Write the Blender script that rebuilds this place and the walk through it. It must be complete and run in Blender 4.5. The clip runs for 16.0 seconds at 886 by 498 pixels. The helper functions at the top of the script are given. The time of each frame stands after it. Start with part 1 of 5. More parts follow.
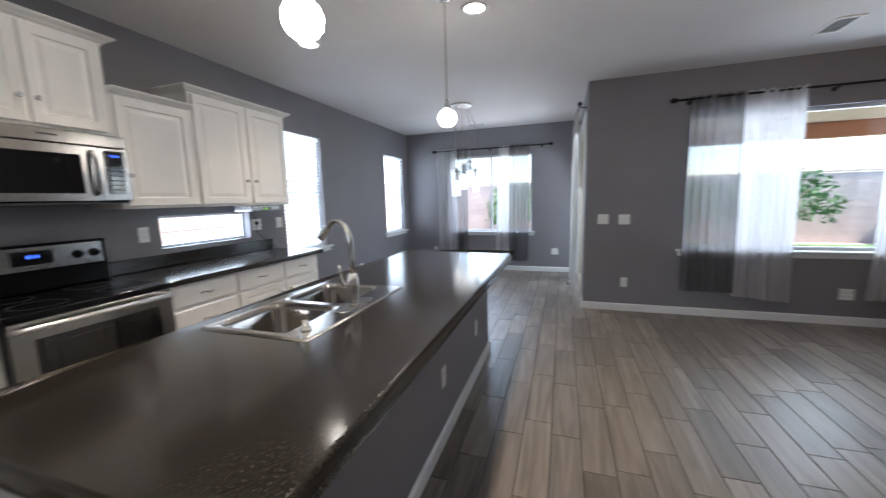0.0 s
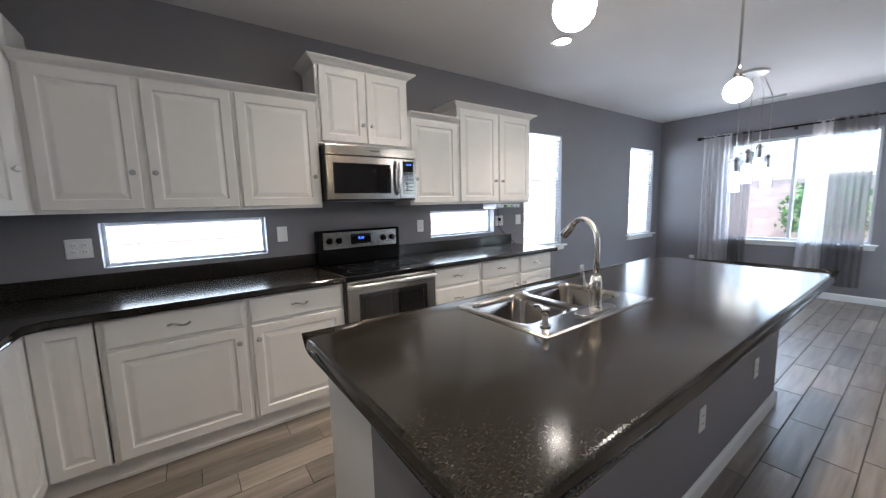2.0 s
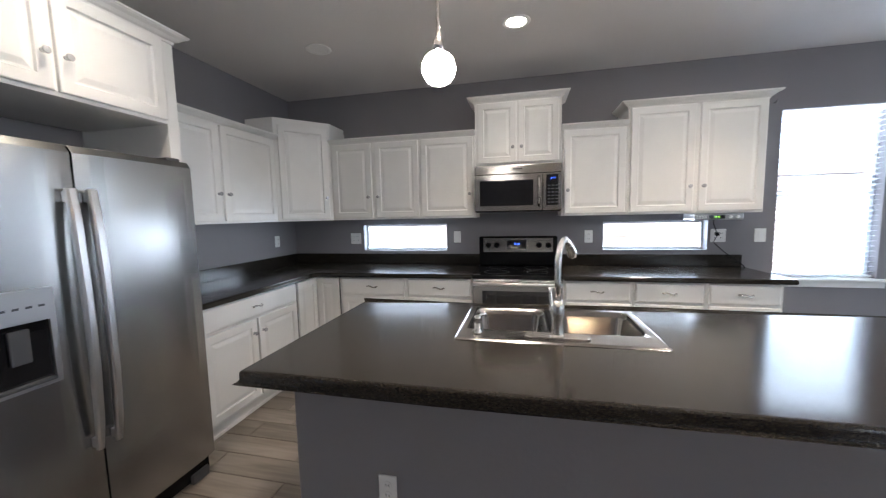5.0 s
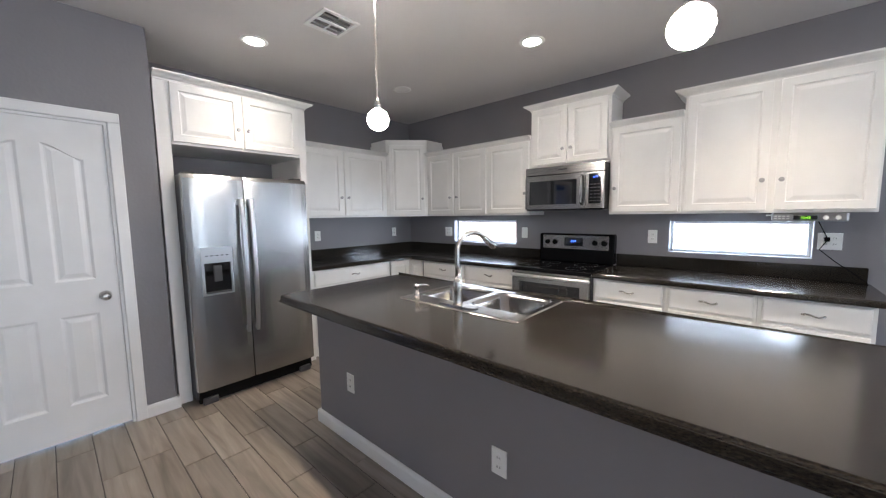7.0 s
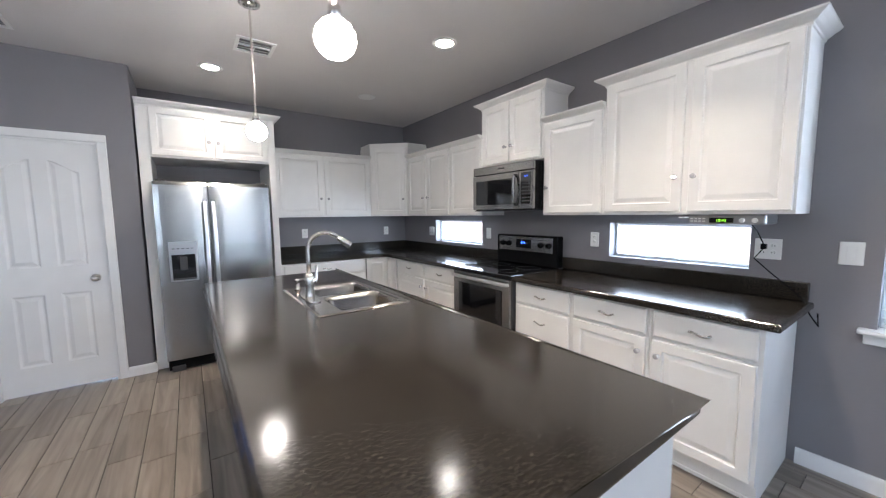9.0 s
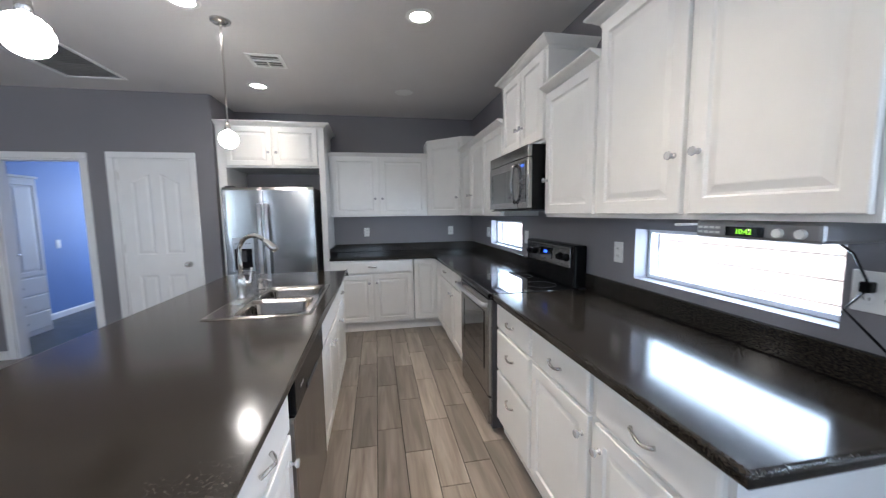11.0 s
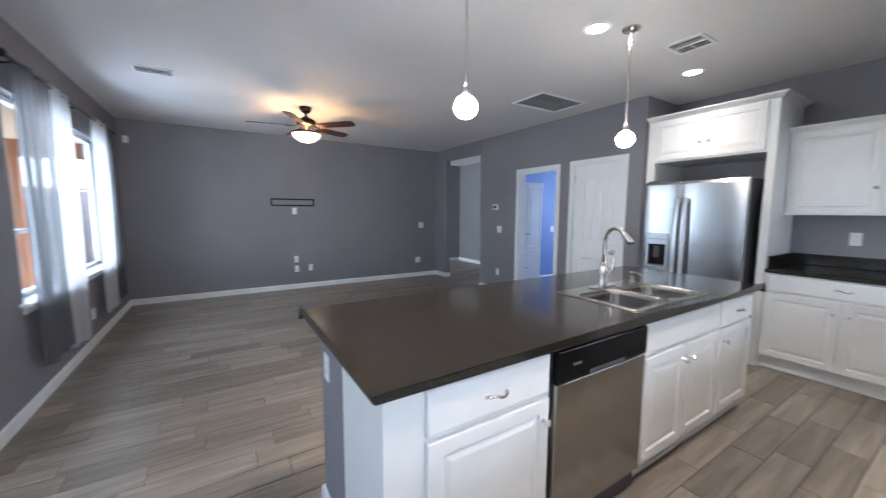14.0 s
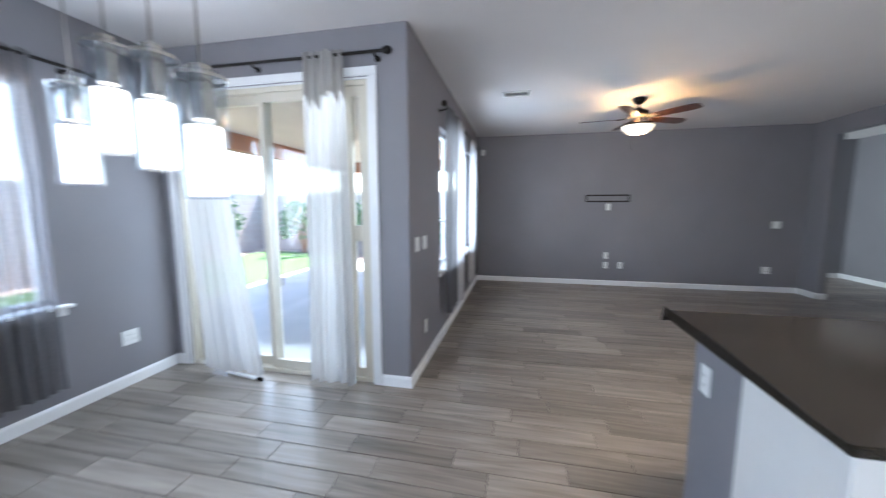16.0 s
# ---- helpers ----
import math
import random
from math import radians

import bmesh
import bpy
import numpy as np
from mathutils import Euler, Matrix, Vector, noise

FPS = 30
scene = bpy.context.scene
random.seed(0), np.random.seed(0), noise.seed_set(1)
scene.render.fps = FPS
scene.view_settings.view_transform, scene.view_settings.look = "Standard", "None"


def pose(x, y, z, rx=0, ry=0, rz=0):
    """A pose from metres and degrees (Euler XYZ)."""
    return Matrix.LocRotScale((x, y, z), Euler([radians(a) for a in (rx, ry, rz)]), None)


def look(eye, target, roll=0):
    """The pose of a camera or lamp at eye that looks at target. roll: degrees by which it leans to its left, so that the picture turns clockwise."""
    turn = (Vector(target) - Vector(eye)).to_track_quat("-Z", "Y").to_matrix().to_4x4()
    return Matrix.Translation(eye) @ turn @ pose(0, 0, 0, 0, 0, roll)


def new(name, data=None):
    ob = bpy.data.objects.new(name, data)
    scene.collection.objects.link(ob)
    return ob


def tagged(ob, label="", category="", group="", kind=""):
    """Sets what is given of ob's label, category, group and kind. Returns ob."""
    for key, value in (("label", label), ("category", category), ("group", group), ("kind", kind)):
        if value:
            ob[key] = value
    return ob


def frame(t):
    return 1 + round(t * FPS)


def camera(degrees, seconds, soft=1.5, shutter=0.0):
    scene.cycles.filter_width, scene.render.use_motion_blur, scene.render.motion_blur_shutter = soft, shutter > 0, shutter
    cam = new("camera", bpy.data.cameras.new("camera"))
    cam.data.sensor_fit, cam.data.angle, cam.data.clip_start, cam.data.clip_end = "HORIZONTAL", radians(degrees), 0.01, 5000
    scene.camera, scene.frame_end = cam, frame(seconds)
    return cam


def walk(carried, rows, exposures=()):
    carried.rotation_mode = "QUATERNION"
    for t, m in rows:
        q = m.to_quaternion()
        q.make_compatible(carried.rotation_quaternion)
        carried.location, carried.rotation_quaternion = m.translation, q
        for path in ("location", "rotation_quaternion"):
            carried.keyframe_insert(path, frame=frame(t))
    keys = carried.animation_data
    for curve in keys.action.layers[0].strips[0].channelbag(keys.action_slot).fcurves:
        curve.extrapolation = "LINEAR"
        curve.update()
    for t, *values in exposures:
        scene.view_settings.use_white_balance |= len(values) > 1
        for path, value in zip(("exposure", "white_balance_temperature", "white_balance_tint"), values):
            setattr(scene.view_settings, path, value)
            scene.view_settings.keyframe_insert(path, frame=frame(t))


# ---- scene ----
cam = camera(102.4, 16.0, soft=1.2, shutter=0.5)
PATH = [
    (0, (1.161, 1.665, 1.393), (0.526, 3.541, 1.116), -1.59),
    (0.5, (1.101, 1.653, 1.390), (0.115, 3.372, 1.119), -1.76),
    (1, (1.068, 1.647, 1.391), (-0.224, 3.150, 1.125), -1.85),
    (1.5, (1.069, 1.644, 1.391), (-0.449, 2.921, 1.135), -1.66),
    (2, (1.084, 1.660, 1.383), (-0.531, 2.814, 1.136), -1.51),
    (2.5, (1.133, 1.802, 1.379), (-0.591, 2.787, 1.134), -1.66),
    (3, (1.202, 2.024, 1.391), (-0.640, 2.768, 1.158), -1.83),
    (3.5, (1.324, 2.287, 1.387), (-0.618, 2.711, 1.165), -2.17),
    (4, (1.508, 2.468, 1.406), (-0.480, 2.517, 1.192), -2.10),
    (4.5, (1.691, 2.635, 1.414), (-0.290, 2.444, 1.214), -1.56),
    (6.8, (1.713, 4.127, 1.410), (0.189, 2.846, 1.221), -0.92),
    (7, (1.698, 4.223, 1.404), (0.217, 2.893, 1.211), -0.78),
    (7.5, (1.517, 4.504, 1.403), (0.101, 3.105, 1.208), -0.57),
    (8, (1.320, 4.791, 1.405), (-0.073, 3.370, 1.208), -0.34),
    (8.5, (1.112, 4.998, 1.402), (-0.185, 3.488, 1.206), -0.49),
    (10.8, (-0.446, 5.300, 1.417), (-0.906, 3.363, 1.216), -0.78),
    (11, (-0.532, 5.286, 1.419), (-0.894, 3.329, 1.217), -0.81),
    (11.5, (-0.725, 5.251, 1.407), (-0.671, 3.262, 1.203), -0.73),
    (12, (-0.900, 5.105, 1.406), (-0.448, 3.167, 1.203), -0.57),
    (12.5, (-1.021, 4.984, 1.409), (-0.221, 3.163, 1.204), -0.53),
    (13, (-1.110, 4.953, 1.400), (0.084, 3.363, 1.186), -0.57),
    (13.5, (-1.104, 5.037, 1.392), (0.382, 3.715, 1.183), -0.24),
    (14, (-1.120, 5.133, 1.401), (0.565, 4.076, 1.192), 0.26),
    (14.5, (-1.124, 5.215, 1.406), (0.706, 4.436, 1.199), 0.31),
    (15, (-1.129, 5.317, 1.411), (0.800, 4.836, 1.194), 0.23),
    (15.5, (-1.129, 5.418, 1.418), (0.854, 5.302, 1.182), 0.07),
    (16, (-1.111, 5.500, 1.403), (0.831, 5.919, 1.168), -0.02),
]
EXPOSURES = [(0.0, 2.8, 6400, 11), (2.5, 3.06, 6380, 11), (4.5, 3.1, 6350, 11), (7.0, 3.42, 6350, 12), (8.5, 3.42, 6250, 12), (11.0, 3.14, 6050, 10.5), (12.0, 3.03, 5950, 10), (12.5, 3.04, 5950, 10), (14.0, 3.38, 5950, 10), (16.0, 3.42, 6050, 10)]
walk(cam, [(t, look(eye, target, roll)) for t, eye, target, roll in PATH], EXPOSURES)

# ---- light ----
SUN_ELEVATION, SUN_AZIMUTH = 58.0, 100.0
world = bpy.data.worlds.new("world")
scene.world = world
world.use_nodes = True
wn = world.node_tree.nodes
sky = wn.new("ShaderNodeTexSky")
sky.sky_type, sky.sun_disc = 'NISHITA', False
sky.sun_elevation, sky.sun_rotation = radians(SUN_ELEVATION), radians(SUN_AZIMUTH)
wn["Background"].inputs["Strength"].default_value = 0.12
world.node_tree.links.new(sky.outputs[0], wn["Background"].inputs["Color"])



def lamp(name, kind, m, power, colour, size=0.5, size_y=None, spread=180):
    data = bpy.data.lights.new(name, kind)
    data.energy, data.color = power, colour
    if kind == 'AREA':
        data.shape = 'RECTANGLE' if size_y else 'DISK'
        data.size = size
        if size_y:
            data.size_y = size_y
        data.spread = radians(spread)
    elif kind == 'SUN':
        data.angle = radians(size)
    else:
        data.shadow_soft_size = size
    ob = new(name, data)
    ob.matrix_world = m
    return ob


sun_from = Vector((math.sin(radians(SUN_AZIMUTH)) * math.cos(radians(SUN_ELEVATION)),
                   math.cos(radians(SUN_AZIMUTH)) * math.cos(radians(SUN_ELEVATION)), math.sin(radians(SUN_ELEVATION))))
lamp("sun", 'SUN', look(sun_from * 30, (0, 0, 0)), 3.0, (1.0, 0.95, 0.88), size=0.5)

DAY = (0.74, 0.86, 1.0)
# daylight through each window and the slider: place, direction, width, height, power
lamp("daylight_west_low", 'AREA', look((-1.985, 1.70, 1.205), (0, 1.7, 1.0)), 1.3, DAY, 0.86, 0.26)
lamp("daylight_west_low", 'AREA', look((-1.985, 4.06, 1.205), (0, 4.06, 1.0)), 1.3, DAY, 0.84, 0.26)
lamp("daylight_west_tall", 'AREA', look((-1.99, 5.37, 1.53), (0, 5.37, 1.4)), 4.2, DAY, 0.74, 1.36)
lamp("daylight_west_tall", 'AREA', look((-1.99, 7.86, 1.50), (0, 7.86, 1.4)), 4.2, DAY, 0.74, 1.36)
lamp("daylight_dining", 'AREA', look((-0.16, 8.70, 1.47), (-0.16, 6, 0.5)), 4.6, DAY, 1.44, 1.42)
lamp("daylight_slider", 'AREA', look((1.66, 7.48, 1.2), (0, 7.3, 0.5)), 5.2, DAY, 1.7, 2.2)
lamp("daylight_living", 'AREA', look((3.62, 6.52, 1.47), (3.5, 1, 1.25)), 7.2, DAY, 2.2, 1.42, spread=150)
# lamp added at the closed end wall, for an unseen bedroom window
lamp("daylight_blue_room", 'AREA', look((2.9, -2.45, 1.5), (3.4, 1, 1.2)), 8, DAY, 1.2, 1.2)
# added fill lamp that brightens the hall; no opening is built here
lamp("foyer_fill", 'AREA', look((6.6, 2.9, 1.3), (6.2, 0, 2.0)), 10, (0.82, 0.93, 0.97), 0.8, 1.6)

# ---- materials ----


def mat(name, colour=(0.5, 0.5, 0.5), rough=0.5, metal=0.0, bump=0.0, bump_scale=200.0, vary=0.0, vary_scale=3.0, coat=0.0,
        rough_vary=0.0, stretch=(1, 1, 1), emit=None, emit_strength=0.0, spec=0.5):
    m = bpy.data.materials.new(name)
    m.use_nodes = True
    nt = m.node_tree
    n, l = nt.nodes, nt.links
    b = n["Principled BSDF"]
    b.inputs["Base Color"].default_value = (*colour, 1)
    b.inputs["Roughness"].default_value = rough
    b.inputs["Metallic"].default_value = metal
    b.inputs["Coat Weight"].default_value = coat
    b.inputs["Specular IOR Level"].default_value = spec
    if emit:
        b.inputs["Emission Color"].default_value = (*emit, 1)
        b.inputs["Emission Strength"].default_value = emit_strength
    if not (vary or bump or rough_vary):
        return m
    tc = n.new("ShaderNodeTexCoord")
    mp = n.new("ShaderNodeMapping")
    mp.inputs["Scale"].default_value = stretch
    l.new(tc.outputs["Object"], mp.inputs["Vector"])
    if vary:
        no = n.new("ShaderNodeTexNoise")
        no.inputs["Scale"].default_value, no.inputs["Detail"].default_value = vary_scale, 6
        l.new(mp.outputs[0], no.inputs["Vector"])
        r = n.new("ShaderNodeValToRGB")
        r.color_ramp.elements[0].position, r.color_ramp.elements[1].position = 0.3, 0.7
        r.color_ramp.elements[0].color = (*[c * (1 - vary) for c in colour], 1)
        r.color_ramp.elements[1].color = (*[min(1, c * (1 + vary)) for c in colour], 1)
        l.new(no.outputs["Fac"], r.inputs[0])
        l.new(r.outputs[0], b.inputs["Base Color"])
    if rough_vary:
        no2 = n.new("ShaderNodeTexNoise")
        no2.inputs["Scale"].default_value, no2.inputs["Detail"].default_value = vary_scale * 2.3, 5
        l.new(mp.outputs[0], no2.inputs["Vector"])
        mr = n.new("ShaderNodeMapRange")
        mr.inputs["To Min"].default_value, mr.inputs["To Max"].default_value = max(0.02, rough - rough_vary), rough + rough_vary
        l.new(no2.outputs["Fac"], mr.inputs["Value"])
        l.new(mr.outputs[0], b.inputs["Roughness"])
    if bump:
        no3 = n.new("ShaderNodeTexNoise")
        no3.inputs["Scale"].default_value, no3.inputs["Detail"].default_value = bump_scale, 4
        l.new(mp.outputs[0], no3.inputs["Vector"])
        bp = n.new("ShaderNodeBump")
        bp.inputs["Strength"].default_value, bp.inputs["Distance"].default_value = bump, 0.004
        l.new(no3.outputs["Fac"], bp.inputs["Height"])
        l.new(bp.outputs[0], b.inputs["Normal"])
    return m


def plank_mat(name, joined):
    m = bpy.data.materials.new(name)
    m.use_nodes = True
    n, l = m.node_tree.nodes, m.node_tree.links
    b = n["Principled BSDF"]
    tc = n.new("ShaderNodeTexCoord")
    if joined:
        rnd = n.new("ShaderNodeNewGeometry").outputs["Random Per Island"]
    else:
        rnd = n.new("ShaderNodeObjectInfo").outputs["Random"]
    mul = n.new("ShaderNodeVectorMath")
    mul.operation = 'SCALE'
    mul.inputs[0].default_value = (31.0, 57.0, 13.0)
    l.new(rnd, mul.inputs["Scale"])
    add = n.new("ShaderNodeVectorMath")
    l.new(tc.outputs["Object"], add.inputs[0])
    l.new(mul.outputs[0], add.inputs[1])
    mp = n.new("ShaderNodeMapping")
    mp.inputs["Scale"].default_value = (22, 1.6, 5)
    l.new(add.outputs[0], mp.inputs["Vector"])
    grain = n.new("ShaderNodeTexNoise")
    grain.inputs["Scale"].default_value, grain.inputs["Detail"].default_value, grain.inputs["Distortion"].default_value = 1.0, 8, 0.6
    l.new(mp.outputs[0], grain.inputs["Vector"])
    ramp = n.new("ShaderNodeValToRGB")
    ramp.color_ramp.elements[0].position, ramp.color_ramp.elements[1].position = 0.25, 0.75
    ramp.color_ramp.elements[0].color = (0.138, 0.115, 0.096, 1)
    ramp.color_ramp.elements[1].color = (0.345, 0.300, 0.258, 1)
    l.new(grain.outputs["Fac"], ramp.inputs[0])
    tone = n.new("ShaderNodeMapRange")
    tone.inputs["To Min"].default_value, tone.inputs["To Max"].default_value = 0.70, 1.18
    l.new(rnd, tone.inputs["Value"])
    mix = n.new("ShaderNodeVectorMath")
    mix.operation = 'SCALE'
    l.new(ramp.outputs[0], mix.inputs[0])
    l.new(tone.outputs[0], mix.inputs["Scale"])
    l.new(mix.outputs[0], b.inputs["Base Color"])
    rr = n.new("ShaderNodeMapRange")
    rr.inputs["To Min"].default_value, rr.inputs["To Max"].default_value = 0.24, 0.42
    l.new(grain.outputs["Fac"], rr.inputs["Value"])
    l.new(rr.outputs[0], b.inputs["Roughness"])
    bp = n.new("ShaderNodeBump")
    bp.inputs["Strength"].default_value, bp.inputs["Distance"].default_value = 0.12, 0.002
    l.new(grain.outputs["Fac"], bp.inputs["Height"])
    l.new(bp.outputs[0], b.inputs["Normal"])
    return m


def counter_mat():
    m = bpy.data.materials.new("speckled_laminate")
    m.use_nodes = True
    n, l = m.node_tree.nodes, m.node_tree.links
    b = n["Principled BSDF"]
    tc = n.new("ShaderNodeTexCoord")
    mp = n.new("ShaderNodeMapping")
    mp.inputs["Scale"].default_value = (1.0, 0.6, 1.0)
    l.new(tc.outputs["Object"], mp.inputs["Vector"])
    grain = n.new("ShaderNodeTexNoise")
    grain.inputs["Scale"].default_value, grain.inputs["Detail"].default_value, grain.inputs["Roughness"].default_value = 210, 1.0, 0.5
    l.new(mp.outputs[0], grain.inputs["Vector"])
    ramp = n.new("ShaderNodeValToRGB")
    e = ramp.color_ramp.elements
    e[0].position, e[0].color = 0.34, (0.011, 0.0092, 0.0075, 1)
    e[1].position, e[1].color = 0.70, (0.036, 0.030, 0.0235, 1)
    e.new(0.52).color = (0.019, 0.0157, 0.0124, 1)
    l.new(grain.outputs["Fac"], ramp.inputs[0])
    l.new(ramp.outputs[0], b.inputs["Base Color"])
    b.inputs["Specular IOR Level"].default_value = 0.45
    big = n.new("ShaderNodeTexNoise")
    big.inputs["Scale"].default_value, big.inputs["Detail"].default_value = 9, 4
    l.new(tc.outputs["Object"], big.inputs["Vector"])
    mr = n.new("ShaderNodeMapRange")
    mr.inputs["To Min"].default_value, mr.inputs["To Max"].default_value = 0.125, 0.165
    l.new(big.outputs["Fac"], mr.inputs["Value"])
    l.new(mr.outputs[0], b.inputs["Roughness"])
    return m


def sheer_mat(name, colour, clear):
    m = bpy.data.materials.new(name)
    m.use_nodes = True
    n, l = m.node_tree.nodes, m.node_tree.links
    out = n["Material Output"]
    n.remove(n["Principled BSDF"])
    d = n.new("ShaderNodeBsdfDiffuse")
    d.inputs["Color"].default_value = (*colour, 1)
    tl = n.new("ShaderNodeBsdfTranslucent")
    tl.inputs["Color"].default_value = (*colour, 1)
    tr = n.new("ShaderNodeBsdfTransparent")
    m1, m2 = n.new("ShaderNodeMixShader"), n.new("ShaderNodeMixShader")
    m1.inputs[0].default_value = 0.5
    l.new(d.outputs[0], m1.inputs[1])
    l.new(tl.outputs[0], m1.inputs[2])
    tc = n.new("ShaderNodeTexCoord")
    no = n.new("ShaderNodeTexNoise")
    no.inputs["Scale"].default_value, no.inputs["Detail"].default_value = 60, 3
    l.new(tc.outputs["Object"], no.inputs["Vector"])
    mr = n.new("ShaderNodeMapRange")
    mr.inputs["To Min"].default_value, mr.inputs["To Max"].default_value = clear * 0.5, clear * 1.5
    l.new(no.outputs["Fac"], mr.inputs["Value"])
    l.new(mr.outputs[0], m2.inputs[0])
    l.new(m1.outputs[0], m2.inputs[1])
    l.new(tr.outputs[0], m2.inputs[2])
    l.new(m2.outputs[0], out.inputs["Surface"])
    return m


def glass_mat(name, tint=(1, 1, 1), gloss=0.08):
    m = bpy.data.materials.new(name)
    m.use_nodes = True
    n, l = m.node_tree.nodes, m.node_tree.links
    out = n["Material Output"]
    n.remove(n["Principled BSDF"])
    tr, g, mx = n.new("ShaderNodeBsdfTransparent"), n.new("ShaderNodeBsdfGlossy"), n.new("ShaderNodeMixShader")
    tr.inputs["Color"].default_value = (*tint, 1)
    g.inputs["Roughness"].default_value = 0.02
    mx.inputs[0].default_value = gloss
    l.new(tr.outputs[0], mx.inputs[1])
    l.new(g.outputs[0], mx.inputs[2])
    l.new(mx.outputs[0], out.inputs["Surface"])
    return m


def steel_mat(name, colour, rough, along, wave=None):
    m = mat(name, colour, rough, 1.0)
    n, l = m.node_tree.nodes, m.node_tree.links
    b = n["Principled BSDF"]
    tc, mp, no = n.new("ShaderNodeTexCoord"), n.new("ShaderNodeMapping"), n.new("ShaderNodeTexNoise")
    mp.inputs["Scale"].default_value = along
    no.inputs["Scale"].default_value, no.inputs["Detail"].default_value = 9, 3
    l.new(tc.outputs["Object"], mp.inputs["Vector"])
    l.new(mp.outputs[0], no.inputs["Vector"])
    mr = n.new("ShaderNodeMapRange")
    mr.inputs["To Min"].default_value, mr.inputs["To Max"].default_value = rough - 0.03, rough + 0.04
    l.new(no.outputs["Fac"], mr.inputs["Value"])
    l.new(mr.outputs[0], b.inputs["Roughness"])
    bp = n.new("ShaderNodeBump")
    bp.inputs["Strength"].default_value, bp.inputs["Distance"].default_value = 0.004, 0.0005
    l.new(no.outputs["Fac"], bp.inputs["Height"])
    l.new(bp.outputs[0], b.inputs["Normal"])
    if wave:
        wm, wn_ = n.new("ShaderNodeMapping"), n.new("ShaderNodeTexNoise")
        wm.inputs["Scale"].default_value = wave
        wn_.inputs["Scale"].default_value, wn_.inputs["Detail"].default_value = 1.0, 1.0
        l.new(tc.outputs["Object"], wm.inputs["Vector"])
        l.new(wm.outputs[0], wn_.inputs["Vector"])
        b2 = n.new("ShaderNodeBump")
        b2.inputs["Strength"].default_value, b2.inputs["Distance"].default_value = 1.0, 0.006
        l.new(wn_.outputs["Fac"], b2.inputs["Height"])
        l.new(bp.outputs[0], b2.inputs["Normal"])
        l.new(b2.outputs[0], b.inputs["Normal"])
    return m


WALL = mat("grey_wall_paint", (0.216, 0.208, 0.226), 0.62, bump=0.25, bump_scale=55, vary=0.05, vary_scale=1.3)
BLUE = mat("blue_wall_paint", (0.15, 0.245, 0.50), 0.6, bump=0.2, bump_scale=55, vary=0.05, vary_scale=1.3)
CEIL = mat("ceiling_paint", (0.68, 0.66, 0.655), 0.8, bump=0.35, bump_scale=45, vary=0.04, vary_scale=1.0)
TRIM = mat("white_trim_paint", (0.78, 0.78, 0.78), 0.38, bump=0.05, bump_scale=30, vary=0.03, vary_scale=4)
CAB = mat("white_cabinet_paint", (0.76, 0.75, 0.73), 0.36, bump=0.06, bump_scale=25, vary=0.025, vary_scale=5, rough_vary=0.06)
# white vent slats, with their shade put into a grey base colour
LOUVRE_SHADED = mat("shaded_white_louvre", (0.20, 0.20, 0.20), 0.6)
# near-black colour in place of the shade inside gaps, slots and ducts
GAP_SHADE = mat("gap_shade", (0.02, 0.02, 0.02), 0.8)
COUNTER = counter_mat()
STEEL = steel_mat("brushed_stainless", (0.38, 0.378, 0.376), 0.24, (1, 1, 30), (0.5, 0.5, 3.0))
STEEL_V = steel_mat("brushed_stainless_door", (0.40, 0.385, 0.37), 0.2, (1, 1, 90), (9.0, 9.0, 0.6))
STEEL_H = steel_mat("brushed_stainless_level", (0.31, 0.30, 0.29), 0.22, (1, 1, 90))
HANDLE = mat("satin_aluminium", (0.62, 0.62, 0.63), 0.3, 1.0)
SINK = steel_mat("sink_stainless", (0.33, 0.31, 0.29), 0.16, (40, 2, 2))
CHROME = mat("brushed_nickel", (0.62, 0.60, 0.57), 0.22, 1.0)
KNOB = mat("polished_nickel", (0.70, 0.69, 0.67), 0.12, 1.0)
BLACK = mat("black_plastic", (0.006, 0.006, 0.0065), 0.22, spec=0.12)
BLACK_GLASS = mat("black_glass", (0.006, 0.006, 0.007), 0.05, coat=0.5)
DARK_GREY = mat("dark_grey_plastic", (0.05, 0.05, 0.055), 0.45)
SILVER = mat("silver_plastic", (0.40, 0.40, 0.41), 0.32, 0.9)
PLATE = mat("white_plate_plastic", (0.80, 0.80, 0.79), 0.35)
ROD = mat("dark_bronze_metal", (0.018, 0.015, 0.013), 0.4, 0.7)
WINFRAME = mat("white_vinyl", (0.72, 0.75, 0.78), 0.4)
TAN = mat("almond_vinyl", (0.62, 0.57, 0.47), 0.45)
BLIND = sheer_mat("white_blind_slat", (0.85, 0.86, 0.87), 0.13)
GLASS = glass_mat("window_glass", (0.97, 0.99, 1.0), 0.05)
CLEAR = glass_mat("clear_glass", (0.93, 0.95, 0.97))
CRYSTAL = mat("crystal_knob_glass", (0.75, 0.75, 0.76), 0.08, 0.55)
GLOBE = mat("lit_globe_glass", (0.9, 0.9, 0.9), 0.3, emit=(1.0, 0.92, 0.82), emit_strength=8.5)
RECESS = mat("lit_downlight", (0.9, 0.9, 0.9), 0.4, emit=(1.0, 0.93, 0.84), emit_strength=11)
FROST = mat("lit_frosted_glass", (0.9, 0.9, 0.9), 0.4, emit=(1.0, 0.95, 0.86), emit_strength=0.5)
BOWL = mat("lit_amber_bowl", (0.9, 0.85, 0.75), 0.35, emit=(1.0, 0.80, 0.52), emit_strength=0.14)
BRONZE = mat("oil_rubbed_bronze", (0.009, 0.0055, 0.0035), 0.45, 0.3, spec=0.25)
